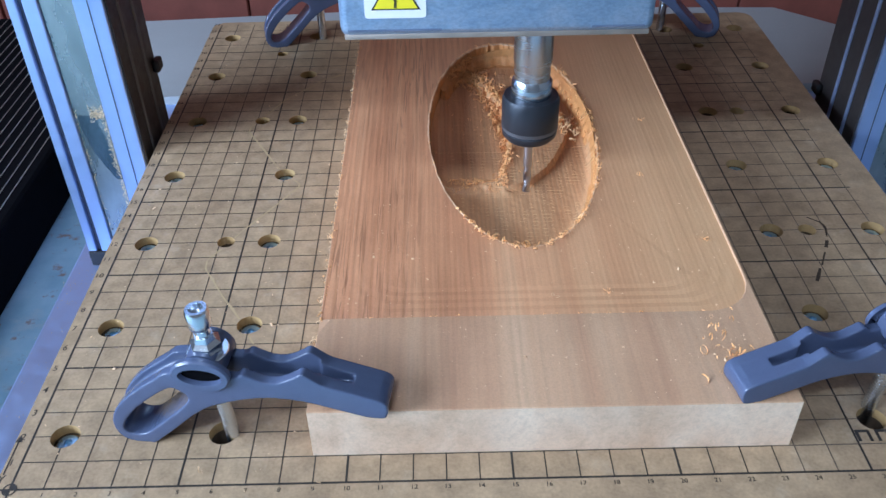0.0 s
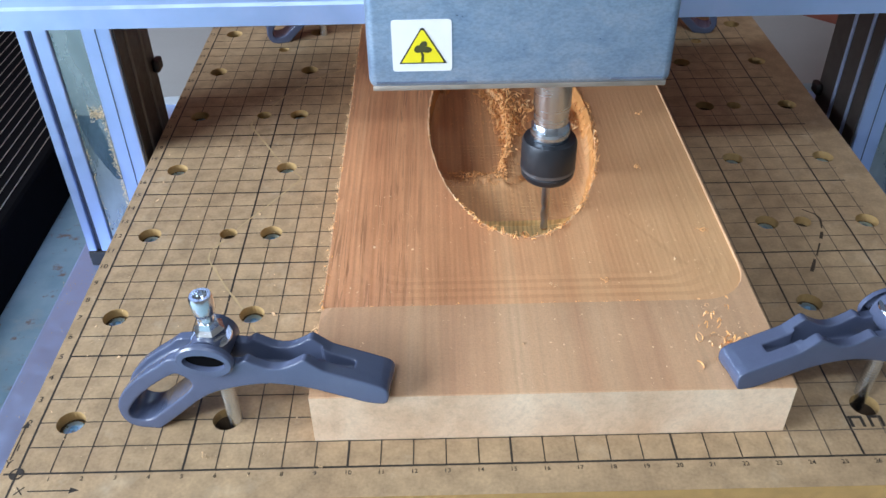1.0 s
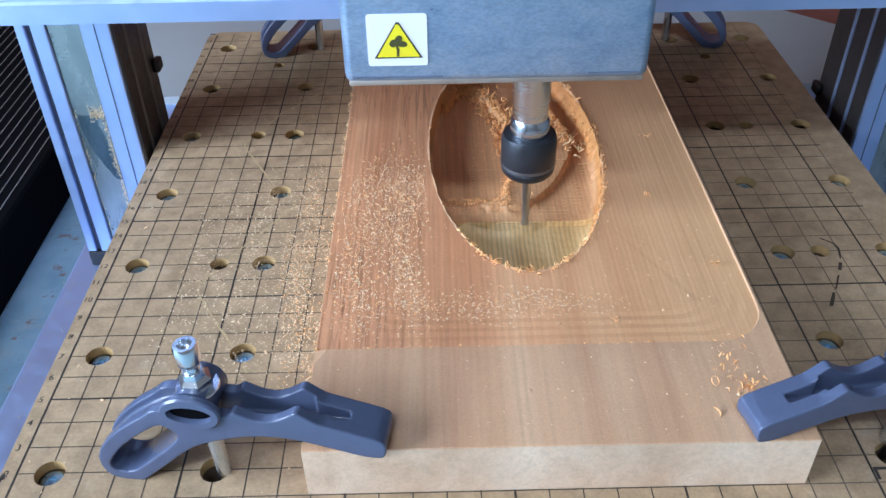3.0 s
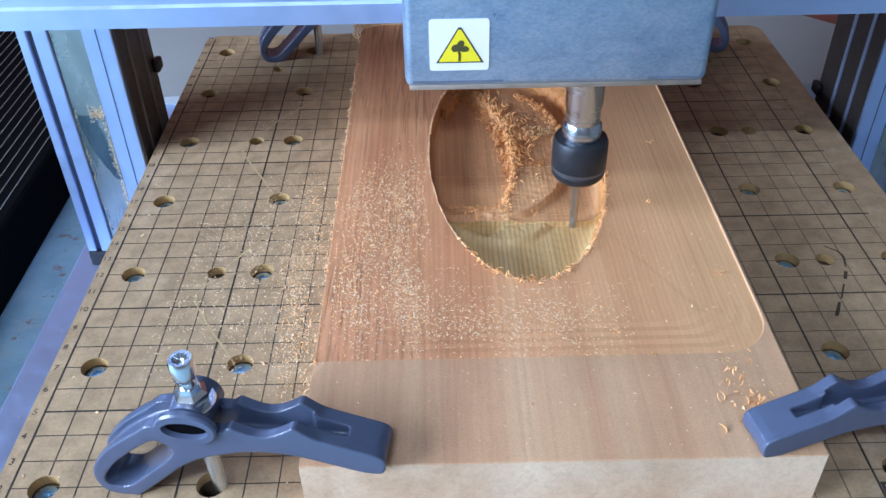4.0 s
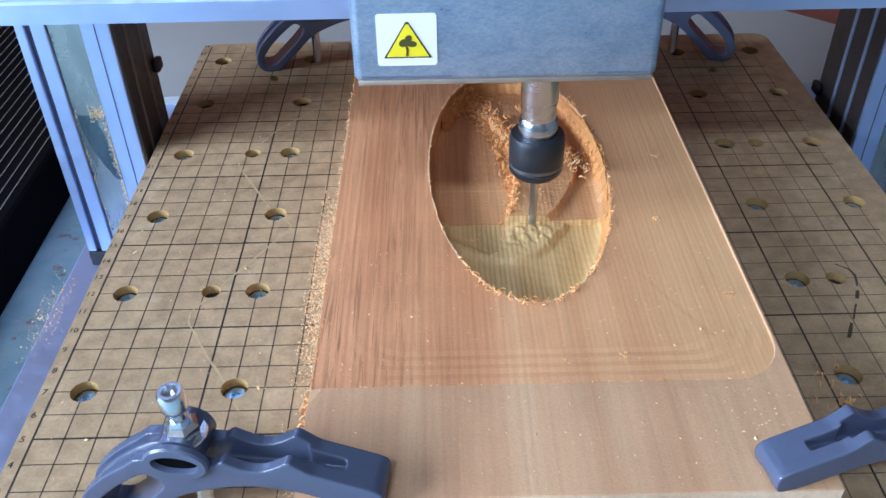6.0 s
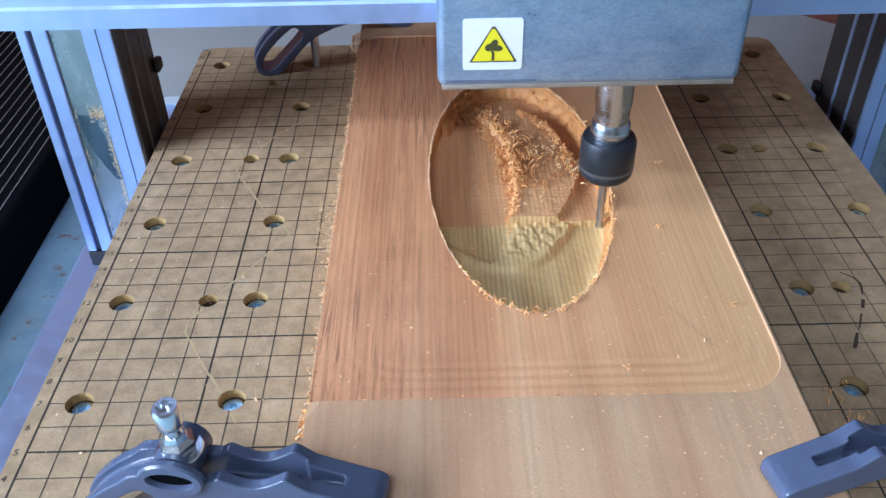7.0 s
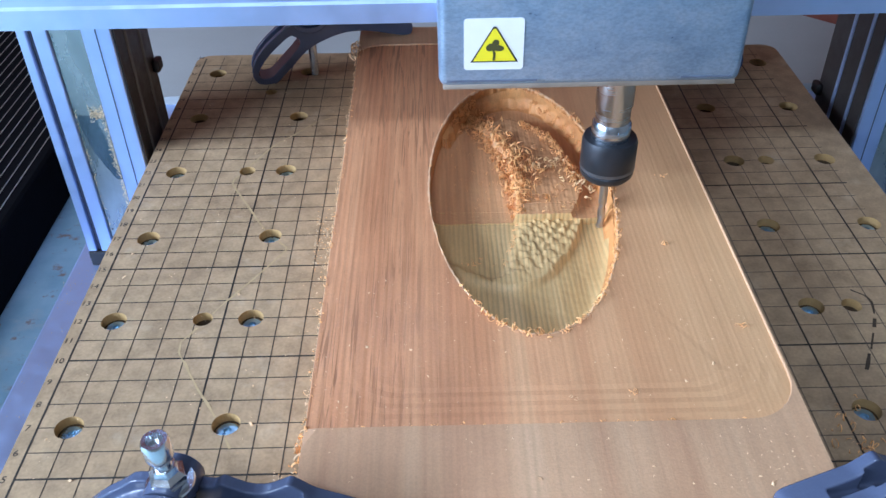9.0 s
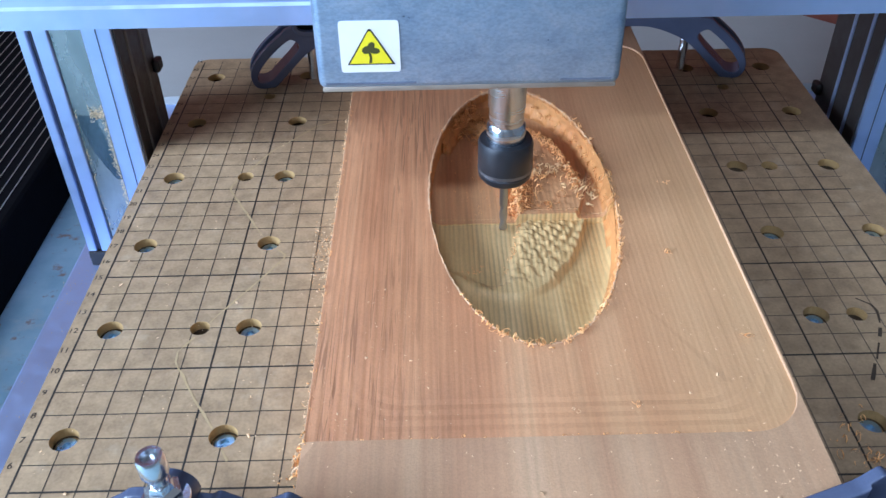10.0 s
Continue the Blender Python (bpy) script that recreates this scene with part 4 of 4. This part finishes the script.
def build_shavings():
    rng = random.Random(11)
    bm = empty_bm()
    cx, cy = OVAL_C

    def drop(x, y, s):
        if math.hypot((x - cx) / OVAL_A, (y - cy) / OVAL_B) < 0.985:
            curl(bm, rng, x, y, floor_height(x, y) + s * 0.55, s)
    for i in range(980):       # along the plateau's border on the first pocket
        y = rng.uniform(ROWS_END + 0.1, 25.3)
        drop(pocket_edge(y) + rng.gauss(0.12, 0.20 + 0.02 * (y - 17)), y, rng.uniform(0.045, 0.19) * (1.4 if i % 6 == 0 else 1))
    for i in range(420):       # heaped along the plateau's far border
        a = rng.uniform(0.16, 1.35)
        k = 0.69 + rng.gauss(0, 0.035)
        drop(cx + OVAL_A * k * math.cos(a), cy + OVAL_B * k * math.sin(a), rng.uniform(0.045, 0.17))
    for i in range(150):       # loose on the plateau, thickest near the first pocket
        y = rng.uniform(17, 21.5)
        drop(pocket_edge(y) + abs(rng.gauss(0, 0.9)), y, rng.uniform(0.08, 0.22))
    for i in range(330):       # heap at the back corner of the first pocket
        drop(13.45 + abs(rng.gauss(0, 0.9)), 24.6 - 0.45 * abs(rng.gauss(0, 0.9)) + rng.gauss(0, 0.35), rng.uniform(0.06, 0.2))
    for i in range(150):       # against the high-x wall
        a = rng.uniform(-0.05, 1.2)
        drop(cx + OVAL_A * 0.93 * math.cos(a), cy + OVAL_B * 0.93 * math.sin(a), rng.uniform(0.05, 0.12))
    for i in range(46):        # single crumbs on the first pocket's floor
        y = rng.uniform(17.3, 22.5)
        drop(pocket_edge(y) - rng.uniform(0.2, 2.4), y, rng.uniform(0.03, 0.09))
    split = len(bm.faces)
    for i in range(95):        # pale curls behind the crescent's end and in a row across the plateau
        if i % 2:
            drop(rng.gauss(19.1, 0.32), rng.gauss(18.4, 0.35), rng.uniform(0.08, 0.24))
        else:
            drop(rng.uniform(16.75, 18.85), 19.8 + rng.gauss(0, 0.22), rng.uniform(0.07, 0.18))
    bm.faces.ensure_lookup_table()
    for f in bm.faces[split:]:
        f.material_index = 1
    inner = tagged(part("wood_shavings", bm, [SHAVING, PALE_CURL]), "orange curled wood shavings heaped in the hollow", "wood shavings", kind="stuff")
    bm = empty_bm()
    for i in range(620):       # torn fibres round the rim
        a = rng.uniform(0, 2 * math.pi)
        if math.cos(a) < -0.2 and rng.random() < 0.6:
            continue
        k = 1.0 + abs(rng.gauss(0, 0.008))
        x, y = cx + OVAL_A * k * math.cos(a), cy + OVAL_B * k * math.sin(a)
        s = rng.uniform(0.02, 0.07) * (1.6 if rng.random() < 0.08 else 1)
        (curl if rng.random() < 0.35 else flake)(bm, rng, x, y, CUT + s * 0.3, s)
    for i in range(250):       # the ragged high-x rim
        a = rng.uniform(-0.9, 1.4)
        k = 0.985 + abs(rng.gauss(0, 0.012))
        s = rng.uniform(0.04, 0.14)
        curl(bm, rng, cx + OVAL_A * k * math.cos(a), cy + OVAL_B * k * math.sin(a), CUT - rng.random() * 0.12, s)
    for i in range(400):       # edge of the surfaced field and the board's side
        k = rng.random()
        if k < 0.4:
            x, y = rng.uniform(9.0, 22.9), 31.0 + rng.gauss(0, 0.05)
        elif k < 0.52:
            x, y = rng.uniform(9.2, 22.6), 5.1 + rng.gauss(0, 0.05)
        else:
            x, y = BX0 + rng.gauss(0.03, 0.05), rng.uniform(3, 33)
        s = rng.uniform(0.02, 0.085)
        (curl if rng.random() < 0.3 else flake)(bm, rng, x, y, CUT + s * 0.4, s)
    for i in range(130):       # longer fibres torn out along the front and the high-x rim
        a = rng.uniform(-2.3, -0.8) if i % 2 else rng.uniform(-0.6, 0.7)
        k = 1.0 + abs(rng.gauss(0, 0.015))
        curl(bm, rng, cx + OVAL_A * k * math.cos(a), cy + OVAL_B * k * math.sin(a), CUT + 0.02 + 0.08 * rng.random(), rng.uniform(0.06, 0.17))
    for x, y, n in ((22.1, 17.9, 7), (18.6, 6.2, 6), (21.3, 13.4, 4), (22.7, 9.0, 4)):
        for k in range(n):     # single tufts on the board
            curl(bm, rng, x + rng.gauss(0, 0.14), y + rng.gauss(0, 0.07), CUT + 0.06, rng.uniform(0.05, 0.13))
    rim = tagged(part("rim_splinters", bm, SHAVING), "orange splinters along the milled edges", "wood splinters", kind="stuff")
    bm = empty_bm()
    for i in range(640):
        k = rng.random()
        if k < 0.5:
            x, y, z = rng.uniform(9.2, 23.2), rng.uniform(1.2, 12), TOP
            if y > 5.05:
                z = CUT
        elif k < 0.62:
            x, y, z = 22.0 + rng.gauss(0, 0.6), 3.4 + rng.gauss(0, 0.9), TOP
        else:
            x, y, z = rng.uniform(0, 8.5), rng.uniform(-0.8, 30), 0.01
        if z > 1 and (math.hypot((x - cx) / OVAL_A, (y - cy) / OVAL_B) < 1.03 or not 9.0 < x < 23.3):
            continue
        s = rng.uniform(0.015, 0.05) * (2.2 if rng.random() < 0.06 else 1)
        flake(bm, rng, x, y, z + s * 0.15, s)
    for x, y in ((16.9, 6.0), (16.75, 6.1), (9.2, 0.0), (5.5, 0.55), (5.7, 0.5)):
        curl(bm, rng, x, y, (CUT if y > 4.9 else 0) + 0.06, 0.1)
    for x, y in ((8.5, 5.9), (8.55, 6.1), (8.5, 5.5), (8.5, 12.1), (8.55, 8.3)):
        for k in range(4):
            curl(bm, rng, x + rng.gauss(0, 0.06), y + rng.gauss(0, 0.12), 0.12, rng.uniform(0.1, 0.2))
    for k in range(14):        # long splinters hanging at the back corner
        curl(bm, rng, BX0 - 0.1 + rng.gauss(0, 0.09), 30.5 + rng.gauss(0, 0.4), CUT + 0.12, rng.uniform(0.16, 0.4))
    for i in range(170):
        s = rng.uniform(0.03, 0.1)
        curl(bm, rng, BX0 - 0.02 + rng.gauss(0, 0.03), rng.uniform(3, 33), CUT - abs(rng.gauss(0, 0.05)), s)
    loose = tagged(part("loose_chips", bm, CHIPS), "pale loose chips scattered over board and bed", "wood chips", kind="stuff")
    return [inner, rim, loose]


def build_nose_curls():
    rng = random.Random(17)
    bm = empty_bm()
    for k in range(30):
        s = rng.uniform(0.07, 0.19)
        curl(bm, rng, rng.gauss(0, 0.5), max(-1.6, min(1.6, rng.gauss(0, 0.8))), s * 0.4, s)
    return tagged(part("wood_shavings", bm, SHAVING), "few orange curls lying by the clamp", "wood shavings", kind="stuff")


def build_tuft():
    """A tuft of curls that the swept chips leave in the corner between bed and board."""
    rng = random.Random(19)
    bm = empty_bm()
    for k in range(18):
        curl(bm, rng, rng.gauss(0, 0.1), rng.gauss(0, 0.22), 0.1, rng.uniform(0.1, 0.22))
    return tagged(part("wood_shavings", bm, SHAVING), "tuft of orange curls lying against the board", "wood shavings", kind="stuff")


def build_spray():
    """Patches of pale chips that the cutter throws out of the hollow on to the board, and that then slide off beside it."""
    rng = random.Random(23)
    out = []
    for k in range(24):
        bm = empty_bm()
        for i in range(360):
            s = rng.uniform(0.018, 0.055)
            before = len(bm.faces)
            flake(bm, rng, max(-0.5, min(0.5, rng.gauss(0, 0.34))), rng.gauss(0, 1.2), s * 0.2, s)
            if rng.random() < 0.35:
                bm.faces.ensure_lookup_table()
                for f in bm.faces[before:]:
                    f.material_index = 1
        out.append(tagged(part("chip_patch", bm, [DUST, SHAVING]), "thin patch of pale wood chips thrown out by the cutter", "wood chips", group="thrown chips", kind="stuff"))
    return out


def build_wide_spray():
    """Sparse, wide patches that drift over the bed beside the board."""
    rng = random.Random(29)
    out = []
    for k in range(14):
        bm = empty_bm()
        for i in range(330):
            s = rng.uniform(0.016, 0.052)
            flake(bm, rng, rng.uniform(-1.5, 1.5), max(-2.0, min(2.0, rng.gauss(0, 1.3))), s * 0.2, s)
        out.append(tagged(part("chip_patch", bm, DUST), "sparse patch of fine pale wood chips on the bed", "wood chips", group="thrown chips", kind="stuff"))
    return out


SPRAY = build_spray()
WIDE_SPRAY = build_wide_spray()
SHAVINGS = build_shavings()
NOSE_CURLS = build_nose_curls()
TUFT = build_tuft()


# ---------------------------------------------------------------- old surface of the hollow, row by row (in the board's space)
def build_rows():
    """Rows of the earlier surface across the hollow, each with its torn curls; the cutter takes them down one after the other."""
    rng = random.Random(31)
    out = []
    step = 0.24
    y0 = OVAL_C[1] - OVAL_B * 0.985
    while y0 < ROWS_END - 0.01:
        y1 = min(y0 + step, ROWS_END)
        bm = empty_bm()
        nx, ny = 84, 4
        grid = []
        for j in range(-1, ny + 1):
            y = y0 + (y1 - y0) * max(j, 0) / ny
            half = OVAL_A * 0.985 * math.sqrt(max(0.0, 1 - ((max(y, y0 + 0.03) - OVAL_C[1]) / (OVAL_B * 0.986)) ** 2))
            row = []
            for i in range(nx + 1):
                x = OVAL_C[0] - half + 2 * half * i / nx
                z = old_height(x, y)
                torn = 0.05 * noise.noise(Vector((x * 6, y0, 8.8)))
                row.append(bm.verts.new((x, y + (torn if j < 1 else 0), z if j >= 0 else 0.62)))
            grid.append(row)
        for a, b in zip(grid, grid[1:]):
            for i in range(nx):
                f = bm.faces.new((a[i], a[i + 1], b[i + 1], b[i]))
                c = f.calc_center_median()
                f.material_index = 2 if a is grid[0] else (1 if oval_reach(c.x, c.y) > 0.94 and c.x > OVAL_C[0] else 0)
        strip = part("uncut_strip", bm, [POCKET_FLOOR, POCKET_WALL, FRESH], BOARD, "uncut row of the hollow's earlier surface", smooth=True)
        bm = empty_bm()
        half = OVAL_A * 0.95 * math.sqrt(max(0.0, 1 - ((y1 - OVAL_C[1]) / OVAL_B) ** 2))

        def lay(x, size):
            y = rng.uniform(y0 + 0.05, y1)
            if abs(x - OVAL_C[0]) < half:
                curl(bm, rng, x, y, old_height(x, y) + size * 0.4, size)
        if y0 > 14.3:
            for k in range(18):
                lay(pocket_edge(y0) + rng.gauss(0.12, 0.14), rng.uniform(0.04, 0.15))
        if 13.2 < y0 < 14.4:
            for k in range(34):
                lay(rng.uniform(13.35, 15.85), rng.uniform(0.04, 0.14))
        if y0 > 12.8:
            for k in range(5):
                x = rng.uniform(16.35, 19.15)
                if abs(y0 - crescent_edge(x) - 1.4) < 0.5 or y0 > crescent_edge(x) + 1.4 and rng.random() < 0.25:
                    lay(x, rng.uniform(0.05, 0.13))
        if len(bm.faces):
            tagged(part("torn_fringe", bm, SHAVING, strip, "torn orange fringe"), kind="stuff")
        else:
            bm.free()
        out.append((strip, y0))
        y0 = y1
    return out


WOOD_ROWS = build_rows()


# ---------------------------------------------------------------- what stands behind and beside
def build_back_panel():
    t = thing("back_panel", "pale grey panel lying behind the machine bed", "panel")
    bm = extrude_profile(empty_bm(), [(-12.9, 35.6), (41.8, 35.6), (44.4, 44.2), (39.8, 48.6), (14.3, 50.0), (-12.6, 48.2)], "z", -6.6, -5.9)
    part("sheet", bm, PANEL, t)
    part("support", box(empty_bm(), -11, 38, 37, 46, -9.2, -6.6, 0.1), PANEL, t)
    return t


build_back_panel()


def build_black_case():
    t = thing("black_case", "black finned case beside the machine", "machine case")
    part("case", box(empty_bm(), -45, -10.2, 3, 49, -9.2, -5.6, 0.3), CASE_BLACK, t)
    first = part("fin", box(empty_bm(), -0.014, 0.014, 3.4, 48.6, -5.63, -5.55, 0.004, 1), FIN, t)
    first.matrix_basis = at(-11.0, 0, 0)
    for i in range(1, 52):
        p = new("fin", first.data)
        p.parent = t
        p.matrix_basis = at(-11.0 - i * 0.64, 0, 0)
    return t


build_black_case()


def build_rail_dust():
    rng = random.Random(8)
    bm = empty_bm()
    for i in range(420):
        x, y = rng.uniform(-6.1, -1.2), rng.uniform(2, 17.9)
        if rng.random() < 0.4:
            y = 17.9 - abs(rng.gauss(0, 1.6))
        s = rng.uniform(0.012, 0.04)
        flake(bm, rng, x, y, -6.5 + s * 0.15, s)
    tagged(part("rail_dust", bm, DUST), "pale sawdust specks lying on the base rail", "sawdust", kind="stuff")


build_rail_dust()


# ---------------------------------------------------------------- motion of bed, head and beam
BED_TRAVEL = [(0.0, -0.57), (0.1, 0.2), (0.2, 0.5), (0.3, 0.68), (0.4, 0.78), (0.5, 0.75), (1.0, 0.0), (1.5, -0.6), (2.0, -1.15), (2.5, -1.64), (4.0, -2.53),
              (4.5, -2.84), (5.0, -3.13), (5.5, -3.40), (7.0, -4.18), (7.5, -4.44), (8.0, -4.70), (8.5, -4.93), (9.0, -5.21), (9.5, -5.44), (10.0, -5.69)]


def tool_rows():
    """Times, the head's x reading and its height reading, one a tenth of a second where it was seen."""
    first = (0.0, "107 106 106 109 109 117 125 92 121 97 127 124 117 77 73 76 64 78 117 161 99 78 162 83 116 64 75 84")
    second = (3.8, "172 172 157 144 134 118 100 81 64 43 50 68 89 112 135 157 183 150 120 85")
    third = (6.8, "112 156 184 142 96 53 53 97 144 188 151 102 55 46 96 147 189 139 87 29 79 131 185 147 94 33 75 131 188 146 88 23 85")
    high = {2.5, 2.6, 2.7, 4.2, 4.3, 4.4, 4.5, 4.9, 5.0, 5.1, 5.2, 5.6, 5.7, 6.8, 6.9, 7.1, 7.2, 7.5, 7.6, 7.8, 7.9, 8.2, 8.3, 8.5, 8.9, 9.1, 9.7}
    lift = {0.0: 1.75, 0.1: 1.75, 0.2: 1.72, 0.3: 1.45, 0.4: 0.75}
    rows = []
    for start, text in (first, second, third):
        for i, v in enumerate(text.split()):
            t = round(start + 0.1 * i, 1)
            rows.append((t, int(v), lift.get(t, 0.2 if t in high else 0.0)))
    rows += [(5.83, 46, 0.0), (6.0, 115, 0.2), (6.2, 185, 0.0), (6.4, 112, 0.2), (6.62, 46, 0.0), (3.1, 115, 0.2), (3.5, 147, 0.1)]
    return sorted(rows)


def motions():
    def ride(ob, x=0.0, y=0.0, turn=0.0):
        walk(ob, [(t, at(x, y + d, 0, 0, 0, turn)) for t, d in BED_TRAVEL])
    ride(BED)
    ride(BOARD)
    # a row goes down when the cutter's line reaches it
    for strip, y in WOOD_ROWS:
        if y > 10.85 - BED_TRAVEL[-1][1]:
            continue
        due = 0.5
        for (ta, da), (tb, db) in zip(BED_TRAVEL[5:], BED_TRAVEL[6:]):
            if y + db <= 10.85 < y + da:
                due = ta + (tb - ta) * (y + da - 10.85) / (da - db)
        walk(strip, [(0.0, at(0, 0, 0)), (due, at(0, 0, 0)), (due + 0.1, at(0, 0, -0.58)), (10.0, at(0, 0, -0.58))])
    for ob, (x, y, turn) in CLAMPS:
        ride(ob, x, y, turn)
    for ob in SHAVINGS:
        ride(ob)
    rng = random.Random(4)
    travel = dict(BED_TRAVEL)

    def bed_at(t):
        k = sorted(travel)
        a = max(v for v in k if v <= t)
        b = min(v for v in k if v >= t)
        return travel[a] if a == b else travel[a] + (travel[b] - travel[a]) * (t - a) / (b - a)
    for i, ob in enumerate(SPRAY):
        hollow = (rng.uniform(14.9, 16.9), rng.uniform(12.0, 15.5), 0.62, rng.uniform(-60, 60))
        sheet = (9.75 + (i % 4) * 0.7 + rng.uniform(-0.1, 0.3), 5.6 + (i // 4) * 1.8 + rng.uniform(-0.5, 0.5), CUT + 0.005, rng.uniform(-12, 12))
        if i in (0, 1, 2):
            sheet = (13.4 + i * 1.6, 6.6 + 0.3 * i, CUT + 0.005, 80.0)
        if i in (3, 9, 15, 6, 12, 21):
            sheet = (7.2 + 0.25 * (i % 4), 6.0 + i * 0.5, 0.012, 0.0)
        strip = (8.5 + rng.uniform(-0.12, 0.08), 5.5 + i * 0.5, 0.012, rng.uniform(-3, 3))
        away = (8.4, 3 + i * 1.1, 0.012, 2.0) if i in (0, 12) else (1.4 + 0.1 * i, 9.0 + 0.6 * i, -9.15, 3.0)
        early = i % 3 == 1 and i % 4 > 0
        if early:
            strip = away
        keys = [(0.0, hollow), (0.5, hollow), (1.0, hollow), (2.28, hollow), (2.38 + 0.02 * (i % 4), sheet), (2.5, sheet), (4.0, sheet), (4.38 + 0.01 * (i % 4), sheet),
                (4.5, strip), (5.0, strip), (5.72, strip), (5.74 + 0.042 * i, strip), (5.86 + 0.042 * i, away), (10.0, away)]
        path = []
        for t, (x, y, z, turn) in keys:
            path.append((t, at(x, y + (bed_at(t) if z > -1 else 0), z, 0, 0, turn)))
        for t, mid in ((2.33, (hollow, sheet)), (4.45, (sheet, strip))):
            m = [(p + q) / 2 for p, q in zip(*mid)]
            path.append((t, at(m[0], m[1] + bed_at(t), 2.6, 0, 0, m[3])))
        if i not in (0, 12) and not early:
            t = 5.80 + 0.042 * i
            path.append((t, at(-2.2, 9 + 0.6 * i + bed_at(t), -1.0, 0, 0, 3)))
        walk(ob, sorted(path, key=lambda r: r[0]))
    for i, ob in enumerate(WIDE_SPRAY):
        hollow = (16.0, 13.2 + 0.1 * i, 0.62, 0.0)
        on_bed = i < 9
        sheet = (6.9 - 2.6 * (i % 2) + rng.uniform(-0.2, 0.1), 7.0 + 1.25 * i, 0.012, rng.uniform(-4, 4)) if on_bed else (10.9 + 1.7 * (i - 9), (8.6, 7.6, 6.6, 6.4, 6.7)[i - 9], CUT + 0.004, (8.0, 4.0, -3.0, 2.0, -4.0)[i - 9])
        away = (1.8 + 0.1 * i, 9.0 + 0.9 * i, -9.15, 0.0)
        keys = [(0.0, hollow), (2.36 if on_bed else 3.0, hollow), (2.42 if on_bed else 3.2, (12.0, 12.0 + 0.3 * i, 3.0, 0.0)), (2.48 if on_bed else 3.4, sheet), (4.0, sheet), (4.38, sheet), (4.44, (-2.0, 10.0 + 0.4 * i, 2.0, 0.0)), (4.5, away), (10.0, away)]
        walk(ob, [(t, at(x, y + (bed_at(t) if z > -1 else 0), z, 0, 0, turn)) for t, (x, y, z, turn) in keys])
    on_board, on_bed = (22.0, 3.5, TOP + 0.01), (25.8, 6.0, 0.01)
    keys = [(0.0, on_board), (0.5, on_board), (1.0, on_board), (2.5, on_board), (4.0, on_board), (4.25, on_board), (4.35, (23.4, 4.8, 2.6)), (4.45, on_bed), (7.0, on_bed), (10.0, on_bed)]
    walk(NOSE_CURLS, [(t, at(x, y + bed_at(t), z)) for t, (x, y, z) in keys])
    keys = [(0.0, (15.2, 13.4, 0.5)), (4.36, (15.2, 13.4, 0.5)), (4.43, (11.5, 9.5, 2.8)), (4.5, (8.55, 5.75, 0.01)), (10.0, (8.55, 5.75, 0.01))]
    rows = sorted({t for t, _ in keys} | {t for t, _ in BED_TRAVEL if t > 4.5})
    spot = dict(keys)
    walk(TUFT, [(t, at(spot.get(t, keys[-1][1])[0], spot.get(t, keys[-1][1])[1] + bed_at(t), spot.get(t, keys[-1][1])[2])) for t in rows])
    rows = tool_rows()
    walk(HEAD_THING, [(t, at(17.07 + (v - 127.9) * 0.0381, 10.6, 1.03 + h)) for t, v, h in rows])
    walk(BEAM, [(t, at(0.3, 0, 8.77 + h)) for t, v, h in rows])


motions()
